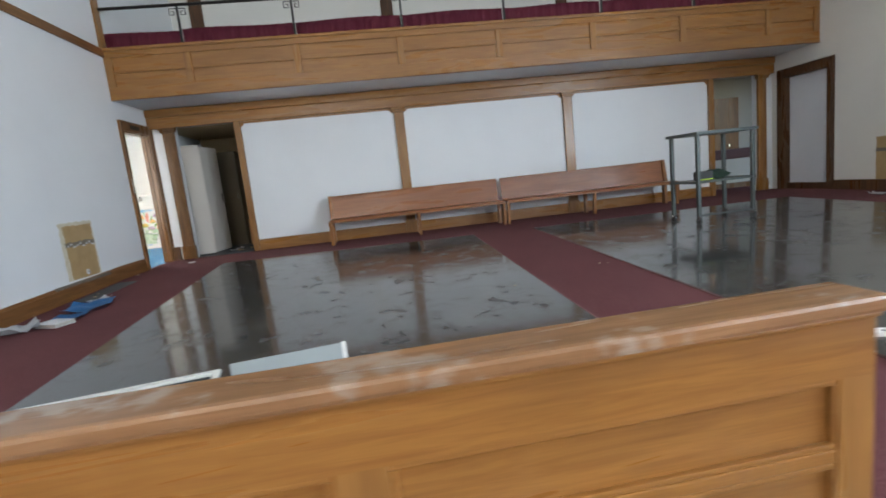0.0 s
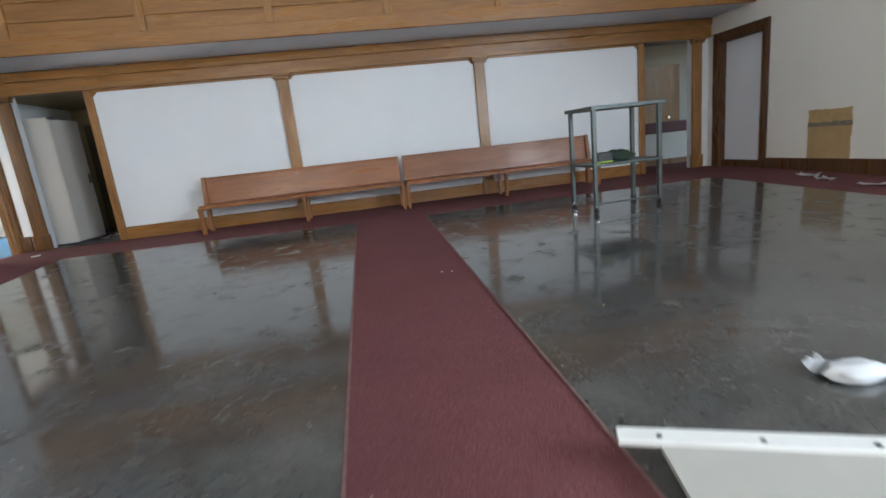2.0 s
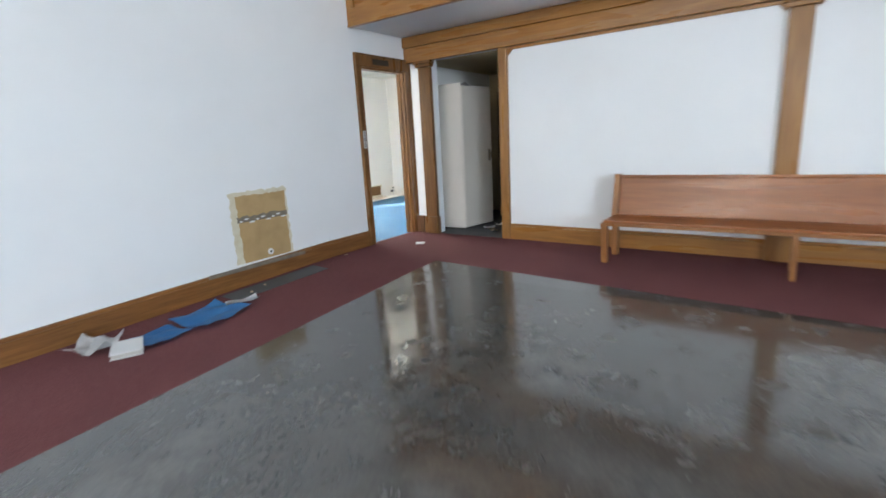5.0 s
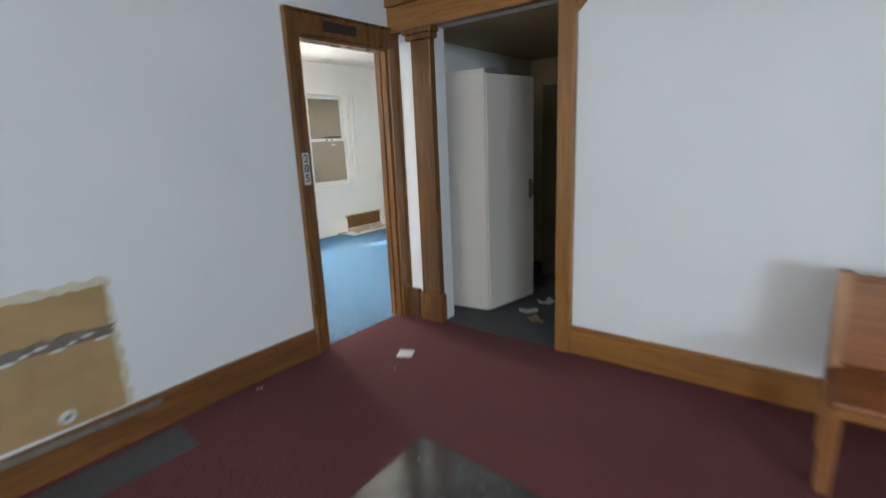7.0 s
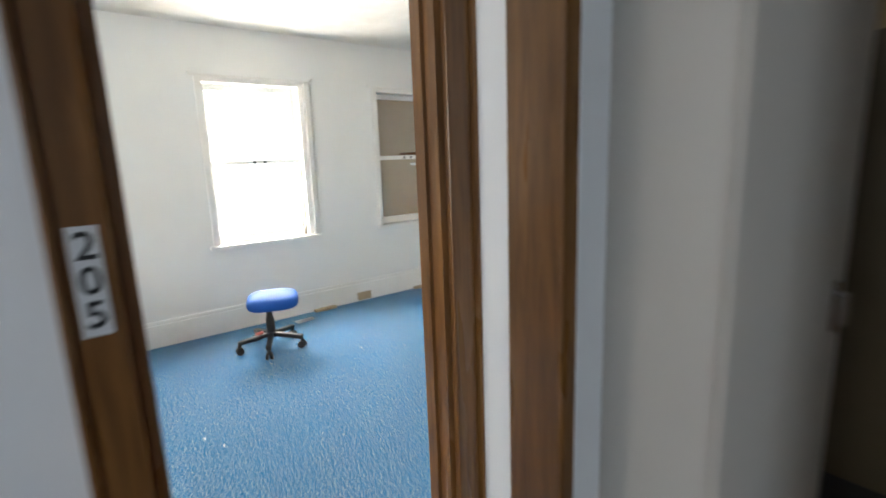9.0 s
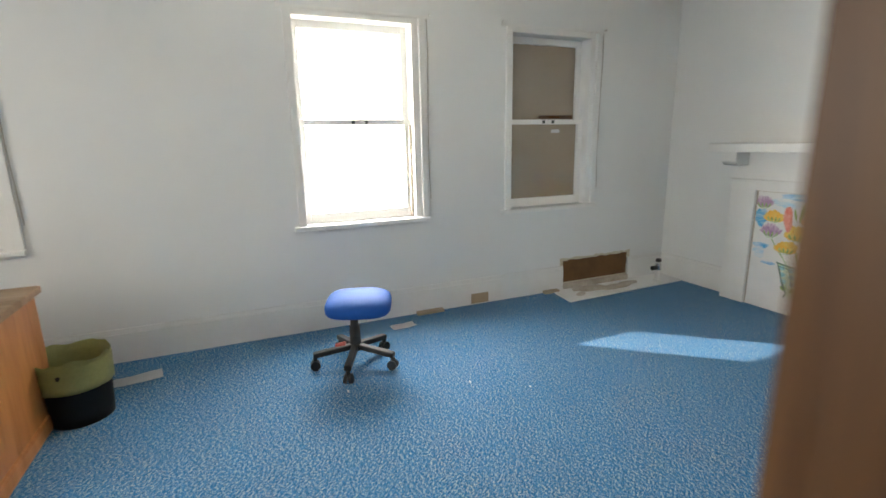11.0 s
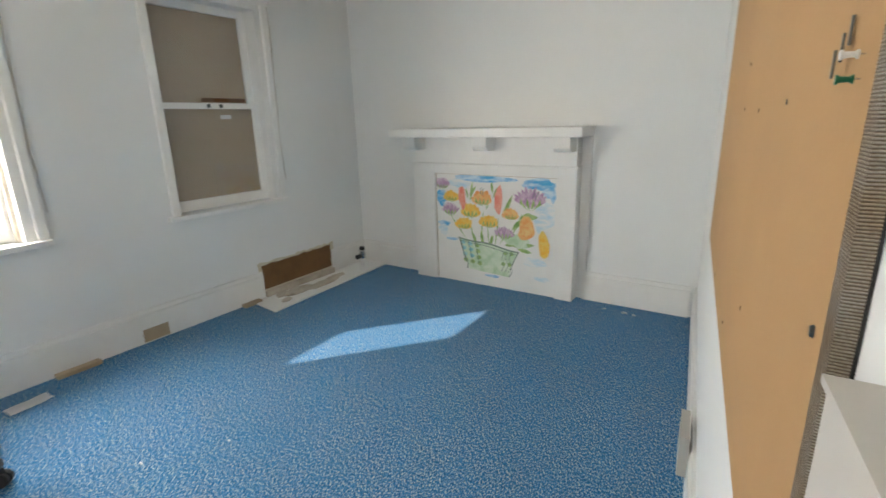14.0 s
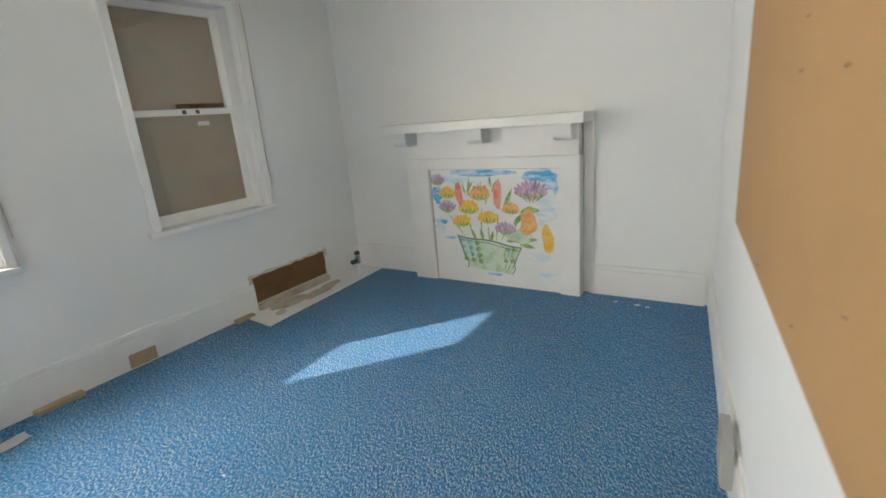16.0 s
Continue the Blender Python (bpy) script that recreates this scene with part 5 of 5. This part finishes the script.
stroke([uv(0.42, 0.18), uv(0.425, 0.11)], 0.0025)

# ---- pinboard wall ----
BY0, BY1, BZ0, BZ1 = 9.347, 11.4, 0.888, 2.10
pin = thing("pinboard", (on_wall(10.5, 0), 10.5, BZ0), "large tan fibreboard pinboard with a frayed burlap edge", "pinboard")


def slab(y0, y1, z0, z1, o0, o1):
    return prism(bmesh.new(), [(on_wall(y0, o0), y0), (on_wall(y1, o0), y1), (on_wall(y1, o1), y1), (on_wall(y0, o1), y0)], z0, z1)


part("board", slab(BY0, BY1, BZ0, BZ1, 0.0, 0.014), BOARD, pin)
part("burlap_edge", slab(BY0 - 0.004, BY0 + 0.022, BZ0, BZ1, 0.003, 0.0160), BURLAP, pin, "frayed grey-brown burlap strip")
part("backing_edge", slab(BY0 - 0.003, BY0 - 0.001, BZ0, BZ1, 0.0, 0.003), INK, pin, "dark gap behind the board")
for y, z in ((9.734, 1.455), (10.06, 1.445), (10.394, 1.45), (10.382, 1.555), (10.2, 0.95), (10.7, 0.92), (9.9, 1.1)):
    x = on_wall(y, 0.014)
    part("staple_hole", cyl(bmesh.new(), (x + 0.001, y, z), (x - 0.0012, y, z), 0.004, 0.004, 8), INK, pin)
x = on_wall(9.404, 0.014)
part("screw", cyl(bmesh.new(), (x, 9.404, 1.267), (x - 0.003, 9.404, 1.267), 0.006, 0.0045, 12), STEEL, pin, "grey screw head")


def push_pin(y, z, mat, label):
    x = on_wall(y, 0.014)
    t = thing("push_pin", (x, y, z), label, "push pin")
    part("needle", cyl(bmesh.new(), (x, y, z), (x - 0.006, y, z), 0.0006, 0.0006, 6), CHROME, t)
    part("collar", cyl(bmesh.new(), (x - 0.004, y, z), (x - 0.006, y, z), 0.0036, 0.0027, 12), mat, t)
    part("grip", cyl(bmesh.new(), (x - 0.006, y, z), (x - 0.013, y, z), 0.002, 0.0024, 12), mat, t)
    part("cap", cyl(bmesh.new(), (x - 0.013, y, z), (x - 0.015, y, z), 0.0036, 0.0036, 12), mat, t)


push_pin(9.41, 1.465, PIN_GREEN, "green plastic push pin in the pinboard")
push_pin(9.408, 1.482, GLOSS, "clear white push pin in the pinboard")
key = thing("key_bunch", (on_wall(9.452, 0.014), 9.452, 1.49), "small worn metal keys hanging on the pinboard", "keys")
for k in range(3):
    y, z = 9.448 + 0.004 * k, 1.504 - 0.012 * k
    x = on_wall(y, 0.016 + 0.003 * k)
    part("key", B(x - 0.002, x, y - 0.003, y + 0.003, z - 0.012, z + 0.01, bevel=0.0008), STEEL, key)
# white painted box beside the pinboard
bx = thing("junction_box", (on_wall(9.17, 0), 9.17, 1.05), "chipped white painted electrical box on the wall", "electrical box")
part("body", slab(9.118, 9.278, 1.02, 1.281, 0.0, 0.030), CABINET, bx)
part("cover", slab(9.113, 9.282, 1.281, 1.287, 0.0, 0.033), CABINET, bx)
solo("card_flap", prism(bmesh.new(), [(on_wall(10.70, 0.058), 10.70), (on_wall(10.90, 0.058), 10.90), (on_wall(10.90, 0.024), 10.90), (on_wall(10.70, 0.024), 10.70)], 0.10, 0.27), MELAMINE, "white box fixed to the baseboard", "outlet box")

# ---- stool ----
SX, SY = -6.955, 9.135
stool = thing("swivel_stool", (SX, SY, 0), "blue upholstered swivel stool on a black five-star base", "stool")
bm = bmesh.new()
bmesh.ops.create_uvsphere(bm, u_segments=28, v_segments=14, radius=1.0)
ms_ = Matrix.Translation((SX + 0.035, SY + 0.03, 0.425)) @ Matrix.Rotation(radians(-20), 4, "Z") @ Matrix.Rotation(radians(5), 4, "Y")
for v in bm.verts:
    p = v.co.copy()
    k = 0.55
    q = Vector((math.copysign(abs(p.x) ** k, p.x), math.copysign(abs(p.y) ** k, p.y), math.copysign(abs(p.z) ** 0.7, p.z)))
    n2 = math.hypot(p.x, p.y)
    q.x, q.y = (q.x * 0.92, q.y * 0.92)
    v.co = ms_ @ Vector((q.x * 0.19, q.y * 0.228, q.z * 0.062 + 0.012 * (1 - n2)))
part("seat", bm, SEAT, stool, "bright royal blue cloth seat", True)
part("mount_plate", cyl(bmesh.new(), (SX, SY, 0.355), (SX, SY, 0.38), 0.07, 0.09), BLACK, stool)
part("gas_column", cyl(bmesh.new(), (SX, SY, 0.12), (SX, SY, 0.36), 0.026, 0.026), BLACK, stool, "", True)
part("column_sleeve", cyl(bmesh.new(), (SX, SY, 0.10), (SX, SY, 0.27), 0.038, 0.034), BLACK, stool, "", True)
for i in range(5):
    a = radians(72 * i + 48)
    d = Vector((math.cos(a), math.sin(a), 0))
    bm = bmesh.new()
    ml = Matrix.Translation((SX, SY, 0.095)) @ Matrix.Rotation(a, 4, "Z")
    box(bm, 0.0, 0.275, -0.022, 0.022, -0.015, 0.02, m=ml, bevel=0.008)
    for v in bm.verts:
        r = math.hypot(v.co.x - SX, v.co.y - SY)
        v.co.z += 0.035 * (1 - r / 0.275)
    part("leg", bm, BLACK, stool)
    c = Vector((SX, SY, 0)) + d * 0.265
    n = Vector((-d.y, d.x, 0))
    bm = bmesh.new()
    for s in (-1, 1):
        cyl(bm, c + n * s * 0.006 + Vector((0, 0, 0.028)), c + n * s * 0.026 + Vector((0, 0, 0.031)), 0.031)
    box(bm, c.x - 0.012, c.x + 0.012, c.y - 0.012, c.y + 0.012, 0.045, 0.082)
    part("caster", bm, BLACK, stool)
part("tension_knob", cyl(bmesh.new(), (SX - 0.02, SY - 0.06, 0.14), (SX - 0.04, SY - 0.12, 0.12), 0.022, 0.026), BROKEN, stool, "reddish plastic knob")

# ---- bin and desk ----
bin_t = thing("waste_bin", (-6.98, 7.62, 0), "black mesh waste bin lined with a yellow bag", "waste bin")


def shell(cx, cy, z0, z1, r0, r1, seg, wob, seed):
    bm = bmesh.new()
    rings = []
    for k in range(6):
        f = k / 5
        ring = []
        for i in range(seg):
            a = 2 * math.pi * i / seg
            r = r0 + (r1 - r0) * f + wob * noise.noise(Vector((math.cos(a) * 3, math.sin(a) * 3, f * 3 + seed)))
            ring.append(bm.verts.new((cx + r * math.cos(a), cy + r * math.sin(a), z0 + (z1 - z0) * f + (wob * 2 * noise.noise(Vector((math.cos(a) * 2, math.sin(a) * 2, seed))) if k == 5 else 0))))
        rings.append(ring)
    for a, b in zip(rings[:-1], rings[1:]):
        for i in range(seg):
            bm.faces.new((a[i], a[(i + 1) % seg], b[(i + 1) % seg], b[i]))
    bmesh.ops.solidify(bm, geom=bm.faces[:], thickness=0.003)
    return bm


part("body", shell(-6.98, 7.62, 0.0, 0.31, 0.145, 0.165, 32, 0, 1), BLACK, bin_t, "", True)
part("base", cyl(bmesh.new(), (-6.98, 7.62, 0.002), (-6.98, 7.62, 0.012), 0.143, 0.143, 28), BLACK, bin_t)
part("liner", shell(-6.98, 7.62, 0.20, 0.37, 0.168, 0.175, 40, 0.016, 2), YELLOW_BAG, bin_t, "crumpled translucent yellow bin liner", True)
part("liner_inside", shell(-6.98, 7.62, 0.16, 0.36, 0.13, 0.16, 40, 0.014, 3), YELLOW_BAG, bin_t, "", True)

desk = thing("desk", (-6.3, 7.1, 0), "orange oak kneehole desk with a cluttered top", "desk")
DX0, DX1, DY0, DY1 = -7.05, -6.20, 5.9, 7.50
part("top", B(DX0, DX1 + 0.03, DY0, DY1 + 0.03, 0.70, 0.74, bevel=0.01), wood("worn_desk_top", (0.30, 0.19, 0.10), (0.20, 0.11, 0.055), 1, 0.45, 0.5), desk, "worn dusty brown top")
for y0, y1 in ((DY1 - 0.38, DY1), (DY0 + 0.02, DY0 + 0.42)):
    part("pedestal", B(DX0 + 0.02, DX1, y0, y1, 0.08, 0.70, bevel=0.006), DESK, desk)
    part("plinth", B(DX0, DX1 + 0.018, y0 - 0.012, y1 + 0.014, 0.0, 0.09, bevel=0.02), DESK, desk)
    for z in (0.12, 0.32, 0.51):
        dr = part("drawer", B(DX1, DX1 + 0.014, y0 + 0.03, y1 - 0.03, z, z + 0.17, bevel=0.004), DESK, desk)
        part("knob", cyl(bmesh.new(), (DX1 + 0.014, (y0 + y1) / 2, z + 0.085), (DX1 + 0.035, (y0 + y1) / 2, z + 0.085), 0.012, 0.016), DARK_Z, dr)
part("apron", B(DX1 - 0.02, DX1 - 0.002, DY0 + 0.42, DY1 - 0.38, 0.58, 0.70), DESK, desk)
part("back_panel", B(DX0 + 0.03, DX0 + 0.05, DY0 + 0.42, DY1 - 0.38, 0.2, 0.70), DESK, desk)
for k, (x, y, sx, sy, a, mt) in enumerate(((-6.5, 7.25, 0.26, 0.36, 20, CARD), (-6.36, 7.0, 0.2, 0.3, -15, PAPER), (-6.75, 7.1, 0.3, 0.3, 50, PAPER))):
    solo("desk_paper", sheet(x, y, 0.742, sx, sy, a, 0.03, 200 + k), mt, "curled old papers on the desk top", "paper", "papers on the desk")
